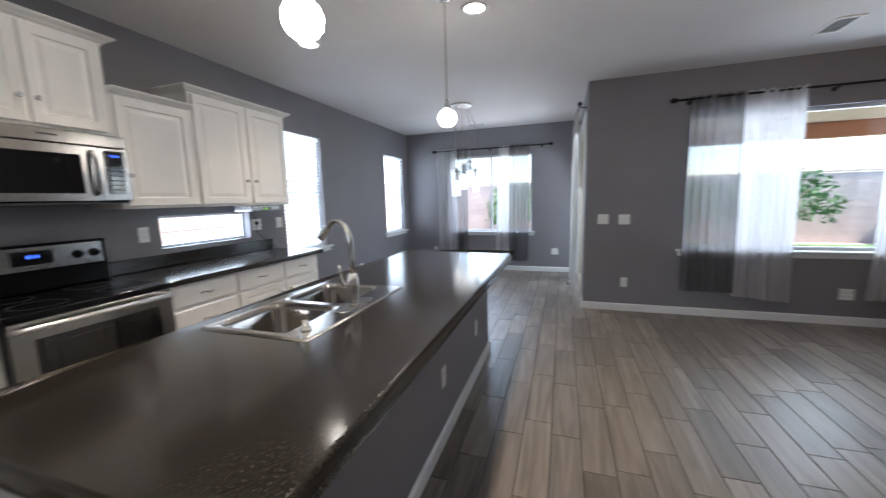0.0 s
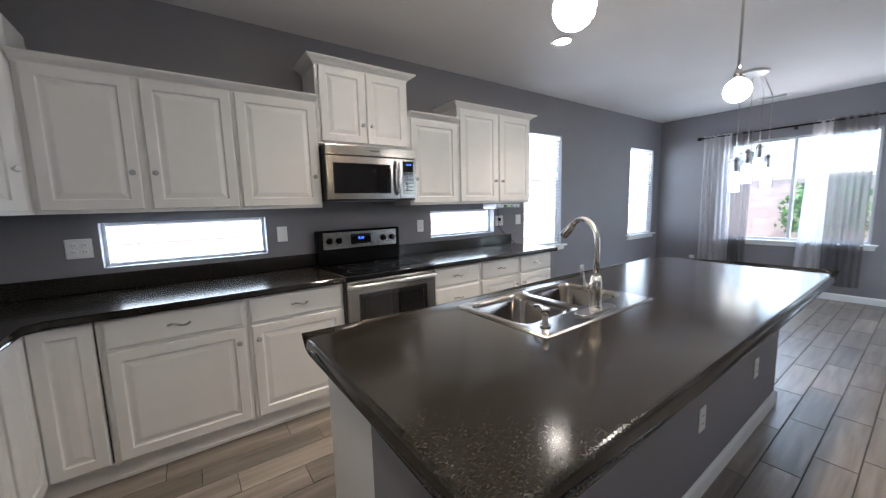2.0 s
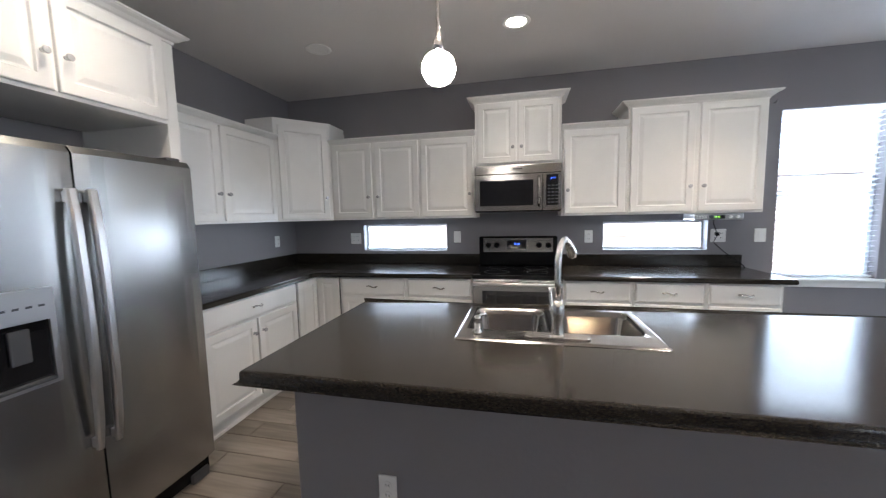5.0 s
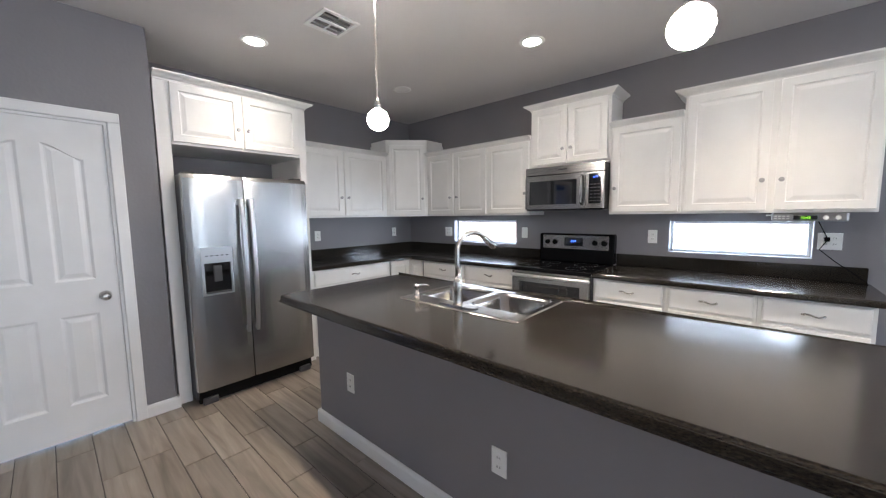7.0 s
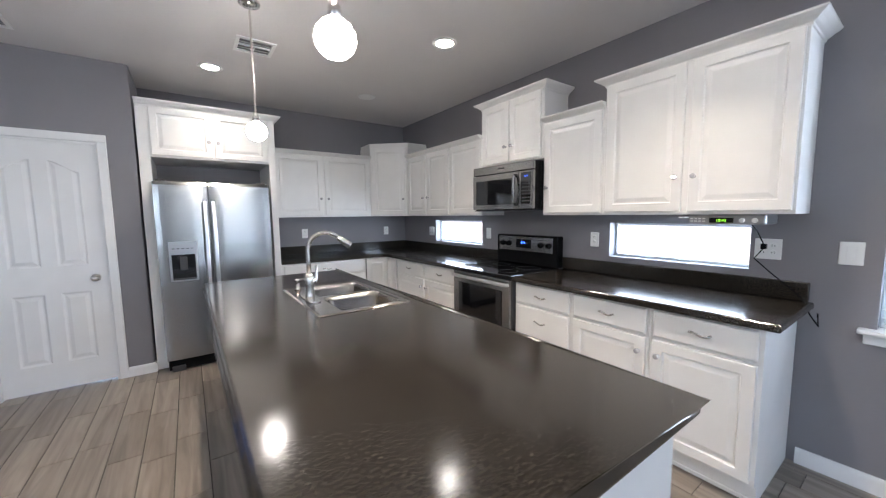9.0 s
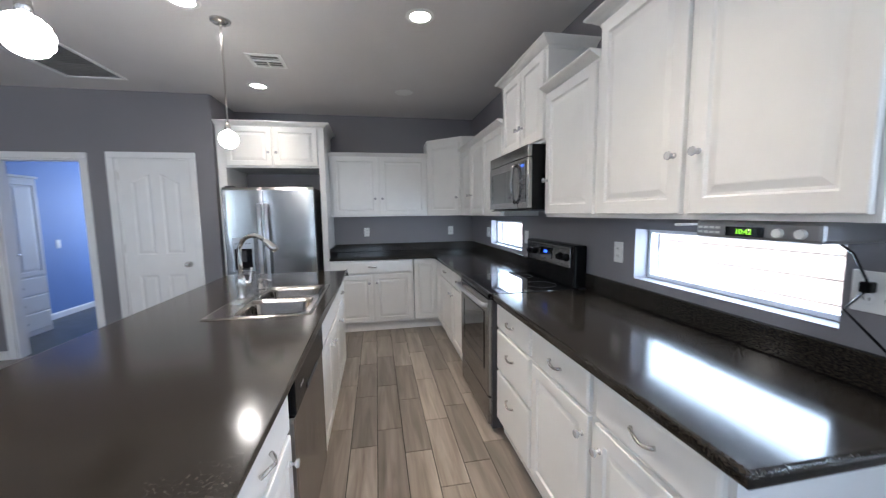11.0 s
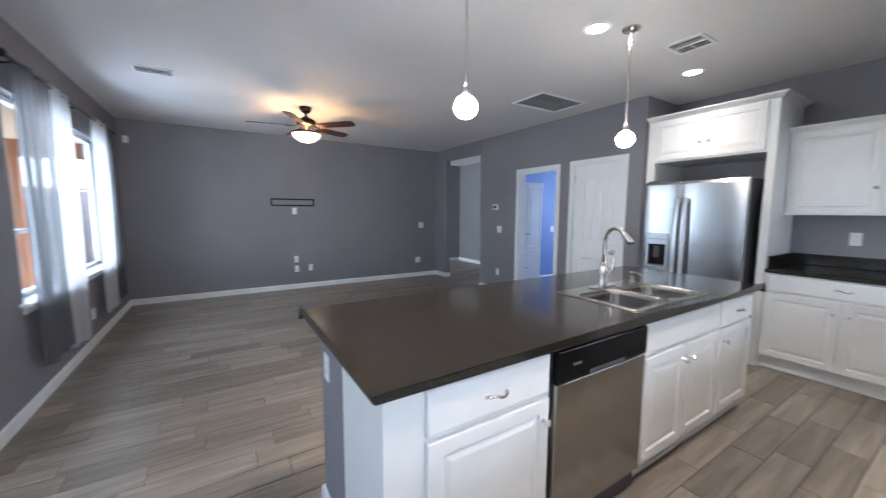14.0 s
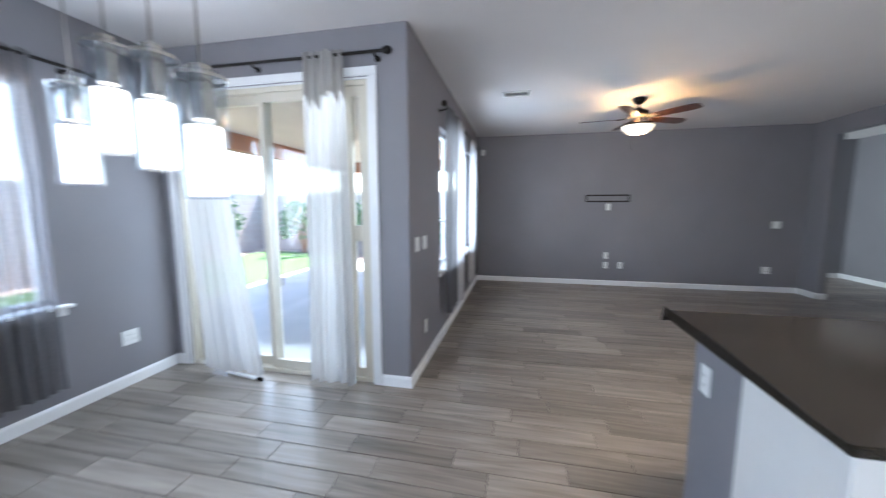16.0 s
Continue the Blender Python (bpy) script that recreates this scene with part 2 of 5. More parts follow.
BLADE = mat("cherry_fan_blade", (0.055, 0.018, 0.010), 0.3, vary=0.35, vary_scale=6, stretch=(2, 12, 2))
BLUE_LED = mat("blue_display", (0.01, 0.01, 0.03), 0.3, emit=(0.05, 0.16, 1.0), emit_strength=0.6)
GREEN_LED = mat("green_display", (0.01, 0.03, 0.01), 0.3, emit=(0.35, 1.0, 0.05), emit_strength=0.2)
SHEER_GREY = sheer_mat("grey_sheer_cloth", (0.20, 0.195, 0.20), 0.24)
SHEER_WHITE = sheer_mat("white_sheer_cloth", (0.62, 0.61, 0.62), 0.18)
LINEN = sheer_mat("pale_linen_cloth", (0.46, 0.44, 0.42), 0.07)
GROUT = mat("dark_grout", (0.030, 0.026, 0.024), 0.9, bump=0.2, bump_scale=120)
PLANK = plank_mat("wood_look_tile", False)
PLANK_REST = plank_mat("wood_look_tile_field", True)
BLOCK = mat("tan_block", (0.42, 0.36, 0.34), 0.9, bump=0.5, bump_scale=40, vary=0.10, vary_scale=3)
CONCRETE = mat("patio_concrete", (0.46, 0.45, 0.43), 0.85, bump=0.3, bump_scale=40, vary=0.08, vary_scale=2)
GRAVEL = mat("desert_gravel", (0.42, 0.33, 0.27), 0.95, bump=1.0, bump_scale=30, vary=0.25, vary_scale=18)
GRASS = mat("lawn_green", (0.06, 0.13, 0.03), 0.9, bump=1.0, bump_scale=60, vary=0.3, vary_scale=14)
LEAF = mat("bush_leaf", (0.045, 0.12, 0.035), 0.6, vary=0.3, vary_scale=8)
POST = mat("stained_timber", (0.30, 0.13, 0.06), 0.6, vary=0.25, vary_scale=4, stretch=(10, 10, 1), bump=0.2, bump_scale=30)
STUCCO = mat("tan_stucco", (0.50, 0.43, 0.35), 0.9, bump=0.5, bump_scale=60, vary=0.06, vary_scale=2)
DARK_FLOOR = mat("dark_room_floor", (0.07, 0.075, 0.085), 0.4, vary=0.2, vary_scale=6)

# ---- helpers for building ----


def finish(bm, name, material, smooth=False):
    bmesh.ops.recalc_face_normals(bm, faces=bm.faces[:])
    me = bpy.data.meshes.new(name)
    if smooth:
        for f in bm.faces:
            f.smooth = True
    bm.to_mesh(me)
    bm.free()
    me.materials.append(material)
    return me


def part(name, bm, material, parent=None, label="", smooth=False, m=None):
    ob = new(name, finish(bm, name, material, smooth))
    ob.parent = parent
    if m is not None:
        ob.matrix_basis = m
    return tagged(ob, label)


def root(name, m, label, category, group="", kind=""):
    ob = new(name)
    ob.empty_display_size = 0.1
    ob.matrix_basis = m
    return tagged(ob, label, category, group, kind)


def box(bm, x0, x1, y0, y1, z0, z1, bevel=0.0, seg=2):
    geom = bmesh.ops.create_cube(bm, size=1.0, matrix=Matrix.Translation(((x0 + x1) / 2, (y0 + y1) / 2, (z0 + z1) / 2)) @ Matrix.Diagonal((abs(x1 - x0), abs(y1 - y0), abs(z1 - z0), 1)))
    if bevel:
        edges = list({e for v in geom["verts"] for e in v.link_edges})
        bmesh.ops.bevel(bm, geom=edges, offset=bevel, segments=seg, affect='EDGES', profile=0.5)
    return bm


def boxed(*a, **k):
    return box(bmesh.new(), *a, **k)


def cells(us, vs, w0, w1, place, hole=lambda u, v: False):
    """A slab of thickness w0..w1 over a grid us x vs, left open where hole(u, v) holds for a cell's middle."""
    bm = bmesh.new()
    made = {}

    def vert(i, j, k):
        if (i, j, k) not in made:
            made[i, j, k] = bm.verts.new(place(us[i], vs[j], (w0, w1)[k]))
        return made[i, j, k]

    full = {(i, j) for i in range(len(us) - 1) for j in range(len(vs) - 1) if not hole((us[i] + us[i + 1]) / 2, (vs[j] + vs[j + 1]) / 2)}
    for i, j in full:
        for k in (0, 1):
            bm.faces.new([vert(i, j, k), vert(i + 1, j, k), vert(i + 1, j + 1, k), vert(i, j + 1, k)])
        for (di, dj), (a, b) in (((-1, 0), ((0, 0), (0, 1))), ((1, 0), ((1, 0), (1, 1))), ((0, -1), ((0, 0), (1, 0))), ((0, 1), ((0, 1), (1, 1)))):
            if (i + di, j + dj) not in full:
                p, q = (i + a[0], j + a[1]), (i + b[0], j + b[1])
                bm.faces.new([vert(*p, 0), vert(*q, 0), vert(*q, 1), vert(*p, 1)])
    return bm


def wall(name, axis, near, far, a0, a1, z0, z1, openings, material, label, round_at=()):
    """A wall along x or y; openings as (a0, a1, z0, z1)."""
    us = sorted({a0, a1, *[o[0] for o in openings], *[o[1] for o in openings]})
    vs = sorted({z0, z1, *[o[2] for o in openings if o[2] > z0], *[o[3] for o in openings]})

    def place(u, v, w):
        return (u, w, v) if axis == "x" else (w, u, v)

    bm = cells(us, vs, near, far, place, lambda u, v: any(o[0] < u < o[1] and o[2] < v < o[3] for o in openings))
    for x, y in round_at:
        edges = [e for e in bm.edges if all(abs(v.co.x - x) < 1e-4 and abs(v.co.y - y) < 1e-4 for v in e.verts)]
        bmesh.ops.bevel(bm, geom=edges, offset=0.022, segments=4, affect='EDGES', profile=0.5)
    return tagged(part(name, bm, material), label, "wall", kind="structure")


def lathe(bm, profile, steps=20, m=Matrix.Identity(4)):
    """Turns (radius, z) pairs about z."""
    rings = []
    for r, z in profile:
        if r < 1e-5:
            rings.append([bm.verts.new(m @ Vector((0, 0, z)))])
        else:
            rings.append([bm.verts.new(m @ Vector((r * math.cos(2 * math.pi * i / steps), r * math.sin(2 * math.pi * i / steps), z))) for i in range(steps)])
    for a, b in zip(rings, rings[1:]):
        for i in range(steps):
            j = (i + 1) % steps
            if len(a) == 1 and len(b) > 1:
                bm.faces.new([a[0], b[i], b[j]])
            elif len(b) == 1 and len(a) > 1:
                bm.faces.new([a[i], a[j], b[0]])
            elif len(a) > 1:
                bm.faces.new([a[i], a[j], b[j], b[i]])
    return bm


def lathed(profile, steps=20, m=Matrix.Identity(4)):
    return lathe(bmesh.new(), profile, steps, m)


def tube(bm, points, radius, steps=10):
    """A round bar along points; radius is a number or a list."""
    pts = [Vector(p) for p in points]
    radii = radius if isinstance(radius, (list, tuple)) else [radius] * len(pts)
    rings, side = [], None
    for i, p in enumerate(pts):
        t = (pts[min(i + 1, len(pts) - 1)] - pts[max(i - 1, 0)]).normalized()
        if side is None:
            side = t.orthogonal().normalized()
        side = (side - t * side.dot(t)).normalized()
        up = t.cross(side)
        rings.append([bm.verts.new(p + radii[i] * (math.cos(2 * math.pi * k / steps) * side + math.sin(2 * math.pi * k / steps) * up)) for k in range(steps)])
    for a, b in zip(rings, rings[1:]):
        for k in range(steps):
            bm.faces.new([a[k], a[(k + 1) % steps], b[(k + 1) % steps], b[k]])
    bm.faces.new(rings[0])
    bm.faces.new(rings[-1][::-1])
    return bm


def panel(bm, x0, x1, z0, z1, rings, back=0.02):
    """A front in the xz plane that faces -y: nested rectangles (inset, y), closed at the back."""
    loops = []
    for inset, y in [(0.0, back), *rings]:
        loops.append([bm.verts.new((x, y, z)) for x, z in ((x0 + inset, z0 + inset), (x1 - inset, z0 + inset), (x1 - inset, z1 - inset), (x0 + inset, z1 - inset))])
    bm.faces.new(loops[0][::-1])
    for a, b in zip(loops, loops[1:]):
        for k in range(4):
            bm.faces.new([a[k], a[(k + 1) % 4], b[(k + 1) % 4], b[k]])
    bm.faces.new(loops[-1])
    return bm


RAISED = [(0.0, 0.003), (0.004, 0.0), (0.052, 0.0), (0.058, 0.009), (0.066, 0.009), (0.088, 0.003), (0.092, 0.0025)]
PLAIN = [(0.0, 0.006), (0.005, 0.002), (0.012, 0.0), (0.016, 0.0)]


def sweep(bm, path, profile):
    """A moulding along an open path in the xy plane (outside to its right), profile as (out, z)."""
    pts = [Vector((p[0], p[1])) for p in path]
    dirs = [(b - a).normalized() for a, b in zip(pts, pts[1:])]
    normals = [Vector((d.y, -d.x)) for d in dirs]
    loops = []
    for i, p in enumerate(pts):
        if i == 0:
            off = normals[0]
        elif i == len(pts) - 1:
            off = normals[-1]
        else:
            off = (normals[i - 1] + normals[i]) / (1 + normals[i - 1].dot(normals[i]))
        loops.append([bm.verts.new((p.x + off.x * o, p.y + off.y * o, z)) for o, z in profile])
    for a, b in zip(loops, loops[1:]):
        for k in range(len(profile) - 1):
            bm.faces.new([a[k], a[k + 1], b[k + 1], b[k]])
        bm.faces.new([a[-1], a[0], b[0], b[-1]])
    bm.faces.new(loops[0])
    bm.faces.new(loops[-1][::-1])
    return bm


def crown_profile(z, h=0.055, out=0.06):
    return [(0.0, z), (0.006, z), (0.008, z + 0.012), (0.020, z + 0.018), (0.034, z + h * 0.55), (out - 0.008, z + h * 0.72), (out - 0.004, z + h * 0.8), (out, z + h * 0.84), (out, z + h), (0.0, z + h)]


def poly_slab(points, z0, z1, bevel=0.0):
    bm = bmesh.new()
    lo = [bm.verts.new((x, y, z0)) for x, y in points]
    hi = [bm.verts.new((x, y, z1)) for x, y in points]
    bm.faces.new(lo[::-1])
    bm.faces.new(hi)
    for k in range(len(points)):
        j = (k + 1) % len(points)
        bm.faces.new([lo[k], lo[j], hi[j], hi[k]])
    if bevel:
        bmesh.ops.bevel(bm, geom=[e for e in bm.edges if abs(e.verts[0].co.z - e.verts[1].co.z) < 1e-5], offset=bevel, segments=3, affect='EDGES', profile=0.5)
    return bm


def writing(name, text, size, material, parent, m):
    curve = bpy.data.curves.new(name, 'FONT')
    curve.body, curve.size, curve.extrude = text, size, 0.0005
    curve.align_x, curve.align_y = 'CENTER', 'CENTER'
    tmp = bpy.data.objects.new(name, curve)
    scene.collection.objects.link(tmp)
    me = bpy.data.meshes.new_from_object(tmp.evaluated_get(bpy.context.evaluated_depsgraph_get()))
    bpy.data.objects.remove(tmp)
    me.materials.clear()
    me.materials.append(material)
    ob = new(name, me)
    ob.parent, ob.matrix_basis = parent, m
    return ob


def rounded(x0, x1, y0, y1, r, n=5):
    pts = []
    for cx, cy, a0 in ((x1 - r, y1 - r, 0), (x0 + r, y1 - r, 90), (x0 + r, y0 + r, 180), (x1 - r, y0 + r, 270)):
        pts += [(cx + r * math.cos(radians(a0 + 90 * i / n)), cy + r * math.sin(radians(a0 + 90 * i / n))) for i in range(n + 1)]
    return pts


def loft(bm, loops, cap=True):
    made = [[bm.verts.new((x, y, z)) for x, y in pts] for pts, z in loops]
    for a, b in zip(made, made[1:]):
        for k in range(len(a)):
            j = (k + 1) % len(a)
            bm.faces.new([a[k], a[j], b[j], b[k]])
    if cap:
        bm.faces.new(made[-1])
    return made



# ---- structure ----
W, S, P = -1.87, 0.39, 1.05          # west wall, south kitchen wall, pantry wall
E_TV, N_LIV, X_SL, N_DIN = 5.68, 6.30, 1.414, 8.50
TOP = 2.685

LOW_1, LOW_2 = (1.225, 2.14, 1.052, 1.326), (3.63, 4.49, 1.060, 1.322)
TALL_1, TALL_2 = (4.99, 5.715, 0.82, 2.22), (7.48, 8.26, 0.805, 2.21)
DINING_WIN, LIVING_WIN = (-0.90, 0.61, 0.75, 2.19), (2.44, 4.75, 0.76, 2.20)
SLIDER = (6.60, 8.36, 0.0, 2.34)
PANTRY, BLUE_DOOR, HALL = (1.381, 2.074, 0.0, 2.02), (2.361, 3.100, 0.0, 2.008), (4.08, 5.30, 0.0, 2.455)

wall("wall_west", "y", W, W - 0.15, 0.24, 8.65, 0, TOP, [LOW_1, LOW_2, TALL_1, TALL_2], WALL, "grey painted kitchen and dining wall with four windows")
wall("wall_south", "x", S, S - 0.15, W, 1.14, 0, TOP, [], WALL, "grey painted wall behind the corner counter")
wall("wall_alcove", "y", 1.14, 1.26, 0.24, P - 0.12, 0, TOP, [], WALL, "grey painted side of the refrigerator alcove")
wall("wall_pantry", "x", P, P - 0.12, 1.14, E_TV + 0.12, 0, TOP, [PANTRY, BLUE_DOOR, HALL], WALL, "grey painted wall with two doorways and a hall opening", round_at=((1.14, P), (4.08, P), (5.30, P)))
wall("wall_east", "y", E_TV, E_TV + 0.12, P, N_LIV + 0.15, 0, TOP, [], WALL, "wide grey painted wall with a television bracket")
wall("wall_north_living", "x", N_LIV, N_LIV + 0.15, X_SL, E_TV, 0, TOP, [LIVING_WIN], WALL, "grey painted wall with a wide curtained window", round_at=((X_SL, N_LIV),))
wall("wall_slider", "y", X_SL, X_SL + 0.15, N_LIV + 0.15, N_DIN + 0.15, 0, TOP, [SLIDER], WALL, "grey painted wall with a sliding patio door")
wall("wall_north_dining", "x", N_DIN, N_DIN + 0.15, W, X_SL, 0, TOP, [DINING_WIN], WALL, "grey painted dining wall with a curtained window")
wall("wall_blue_east", "y", 3.98, 4.024, -2.6, P - 0.12, 0, TOP, [], BLUE, "bright blue painted bedroom wall")
wall("wall_hall_west", "y", 4.026, 4.07, -2.6, P - 0.12, 0, TOP, [], WALL, "grey painted hall wall")
wall("wall_blue_south", "x", -2.5, -2.6, 2.25, 3.98, 0, TOP, [], BLUE, "bright blue painted bedroom end wall")
wall("wall_blue_west", "y", 2.15, 2.25, -2.6, P - 0.12, 0, TOP, [], BLUE, "bright blue painted bedroom side wall")
wall("wall_hall_south", "x", -0.75, -0.87, 4.07, 7.48, 0, TOP, [], WALL, "grey painted hall end wall")
wall("wall_hall_east", "y", 7.36, 7.48, -0.75, 3.0, 0, TOP, [], WALL, "grey painted hall side wall")
wall("wall_hall_north", "x", 3.0, 3.12, E_TV + 0.12, 7.48, 0, TOP, [], WALL, "plain grey hall wall")

DUCTS = [(0.204, 0.421, 1.899, 2.116), (1.704, 2.136, 1.414, 2.096), (3.144, 3.276, 5.444, 5.706), (-0.476, -0.204, 8.044, 8.156)]
cxs = sorted({W - 0.15, 7.5, *[d[0] for d in DUCTS], *[d[1] for d in DUCTS]})
cys = sorted({-2.6, 8.65, *[d[2] for d in DUCTS], *[d[3] for d in DUCTS]})
tagged(part("ceiling", cells(cxs, cys, TOP, TOP + 0.10, lambda u, v, w: (u, v, w), lambda u, v: any(d[0] < u < d[1] and d[2] < v < d[3] for d in DUCTS)), CEIL), "lightly textured off-white flat ceiling", "ceiling", kind="structure")
floor = tagged(part("floor", cells([W - 0.14, 1.20, 1.56, 4.03, 5.79, 7.47], [-0.86, 0.25, 0.94, 3.11, 6.44, 8.64], -0.15, -0.004, lambda u, v, w: (u, v, w), lambda u, v: (v < 0.25 and u < 4.03) or (v < 0.94 and 1.2 < u < 4.03) or (v > 6.44 and u > 1.56) or (v > 3.11 and u > 5.79)), GROUT), "wood-look plank tile floor with dark grout", "floor", kind="structure")
tagged(part("floor_blue_room", boxed(2.2, 4.03, -2.6, P - 0.06, -0.004, 0.003), DARK_FLOOR), "dark grey plank floor of the blue room", "floor", kind="structure")

BASE = [(0.0, 0.0), (0.015, 0.0), (0.015, 0.068), (0.011, 0.080), (0.004, 0.088), (0.0, 0.088)]


def baseboard(path):
    tagged(part("baseboard", sweep(bmesh.new(), path, BASE), TRIM), "white painted wooden baseboard", "baseboard", kind="structure")


baseboard([(W, 4.75), (W, N_DIN), (X_SL, N_DIN), (X_SL, SLIDER[1] + 0.07)])
baseboard([(X_SL, SLIDER[0] - 0.07), (X_SL, N_LIV), (E_TV, N_LIV), (E_TV, P), (HALL[1], P), (HALL[1], P - 0.12)])
baseboard([(HALL[0], P - 0.12), (HALL[0], P), (BLUE_DOOR[1] + 0.07, P)])
baseboard([(BLUE_DOOR[0] - 0.07, P), (PANTRY[1] + 0.06, P)])
baseboard([(PANTRY[0] - 0.06, P), (1.14, P), (1.14, P - 0.05)])
baseboard([(7.36, 3.0), (7.36, -0.75), (4.07, -0.75)])
baseboard([(3.98, P - 0.12), (3.98, -2.5), (2.25, -2.5)])


def casing(name, axis, at, side, a0, a1, z1, wide=0.062, proud=0.018):
    """Flat door or window trim on a wall face: two legs and a head."""
    grp = tagged(new(name), "white painted door casing", "door casing", kind="structure")
    for label, c0, c1, b0, b1 in (("leg", a0 - wide, a0, 0.0, z1), ("leg", a1, a1 + wide, 0.0, z1), ("head", a0 - wide, a1 + wide, z1, z1 + wide)):
        y0, y1 = sorted((at, at + side * proud))
        bm = boxed(c0, c1, y0, y1, b0, b1, bevel=0.005) if axis == "x" else boxed(y0, y1, c0, c1, b0, b1, bevel=0.005)
        part(label, bm, TRIM, grp)
    y0, y1 = sorted((at, at - side * 0.12))
    for c0, c1, b0, b1 in ((a0, a0 + 0.016, 0, z1), (a1 - 0.016, a1, 0, z1), (a0 + 0.016, a1 - 0.016, z1 - 0.016, z1)):
        bm = boxed(c0, c1, y0 + 0.002, y1 - 0.002, b0, b1) if axis == "x" else boxed(y0 + 0.002, y1 - 0.002, c0, c1, b0, b1)
        part("jamb", bm, TRIM, grp)
    return grp


casing("trim_pantry", "x", P, 1, PANTRY[0], PANTRY[1], PANTRY[3])
casing("trim_blue_room", "x", P, 1, BLUE_DOOR[0], BLUE_DOOR[1], BLUE_DOOR[3])

# pantry door: arched upper panels and square lower panels
pd = root("door_1", pose(PANTRY[1] - 0.018, P - 0.02, 0, 0, 0, 180), "closed white moulded door with four panels", "door", kind="structure")
PW, PH = PANTRY[1] - PANTRY[0] - 0.036, 2.005


def arch_panel(bm, x0, x1, z0, z1, rise, lean):
    """A sunk and raised panel whose top edge climbs by rise towards one side in an S-curve."""
    def outline(inset):
        n = 12
        pts = [(x0 + inset, z0 + inset), (x1 - inset, z0 + inset)]
        for i in range(n + 1):
            f = i / n
            s = f * f * (3 - 2 * f)
            s = 1 - s if lean < 0 else s
            x = x1 - inset - f * (x1 - x0 - 2 * inset)
            pts.append((x, z1 - inset - rise * (s if rise else 0)))
        return pts
    loops = [[bm.verts.new((x, y, z)) for x, z in outline(i)] for i, y in ((0.0, -0.0015), (0.014, 0.008), (0.022, 0.008), (0.045, 0.001))]
    for a, b in zip(loops, loops[1:]):
        for k in range(len(a)):
            bm.faces.new([a[k], a[(k + 1) % len(a)], b[(k + 1) % len(b)], b[k]])
    bm.faces.new(loops[-1])


st = 0.105
mid = PW / 2
leaf = cells([0, st, mid - 0.045, mid + 0.045, PW - st, PW], [0.012, 0.23, 0.80, 1.02, 1.86, PH], 0.0, 0.035, lambda u, v, w: (u, w, v),
             lambda u, v: (st < u < mid - 0.045 or mid + 0.045 < u < PW - st) and (0.23 < v < 0.80 or 1.02 < v < 1.86))
leaf_ob = part("leaf", leaf, TRIM, pd)
bmp = bmesh.new()
for a, b, lean in ((st, mid - 0.045, 1), (mid + 0.045, PW - st, -1)):
    arch_panel(bmp, a, b, 0.23, 0.80, 0.0, 1)
    arch_panel(bmp, a, b, 1.02, 1.86, 0.0, lean)
part("panel_moulding", bmp, TRIM, pd)
bma = bmesh.new()
for a, b, lean in ((st, mid - 0.045, 1), (mid + 0.045, PW - st, -1)):
    n = 12
    prev = None
    top = []
    for i in range(n + 1):
        f = i / n
        s = f * f * (3 - 2 * f)
        s = 1 - s if lean > 0 else s
        top.append((a + f * (b - a), 1.86 - 0.085 * s))
    lo = [bma.verts.new((x, -0.003, z)) for x, z in top]
    hi = [bma.verts.new((x, -0.003, 1.868)) for x, z in top]
    lo2 = [bma.verts.new((x, 0.012, z - 0.014)) for x, z in top]
    for i in range(n):
        bma.faces.new([lo[i], lo[i + 1], hi[i + 1], hi[i]])
        bma.faces.new([lo2[i], lo2[i + 1], lo[i + 1], lo[i]])
part("arched_rail", bma, TRIM, pd)
knob_m = pose(PW - 0.07, 0, 0.905, 90)
part("door_knob", lathed([(0, 0.0), (0.032, 0.0), (0.032, 0.004), (0.012, 0.010), (0.010, 0.030), (0.022, 0.036), (0.028, 0.048), (0.024, 0.060), (0.010, 0.066), (0, 0.066)], 20, knob_m), CHROME, pd, "brushed nickel door knob", smooth=True)
for z in (0.25, 1.05, 1.80):
    part("hinge", lathed([(0, z), (0.007, z), (0.007, z + 0.09), (0, z + 0.09)], 8, pose(-0.006, -0.006, 0)), CHROME, pd)


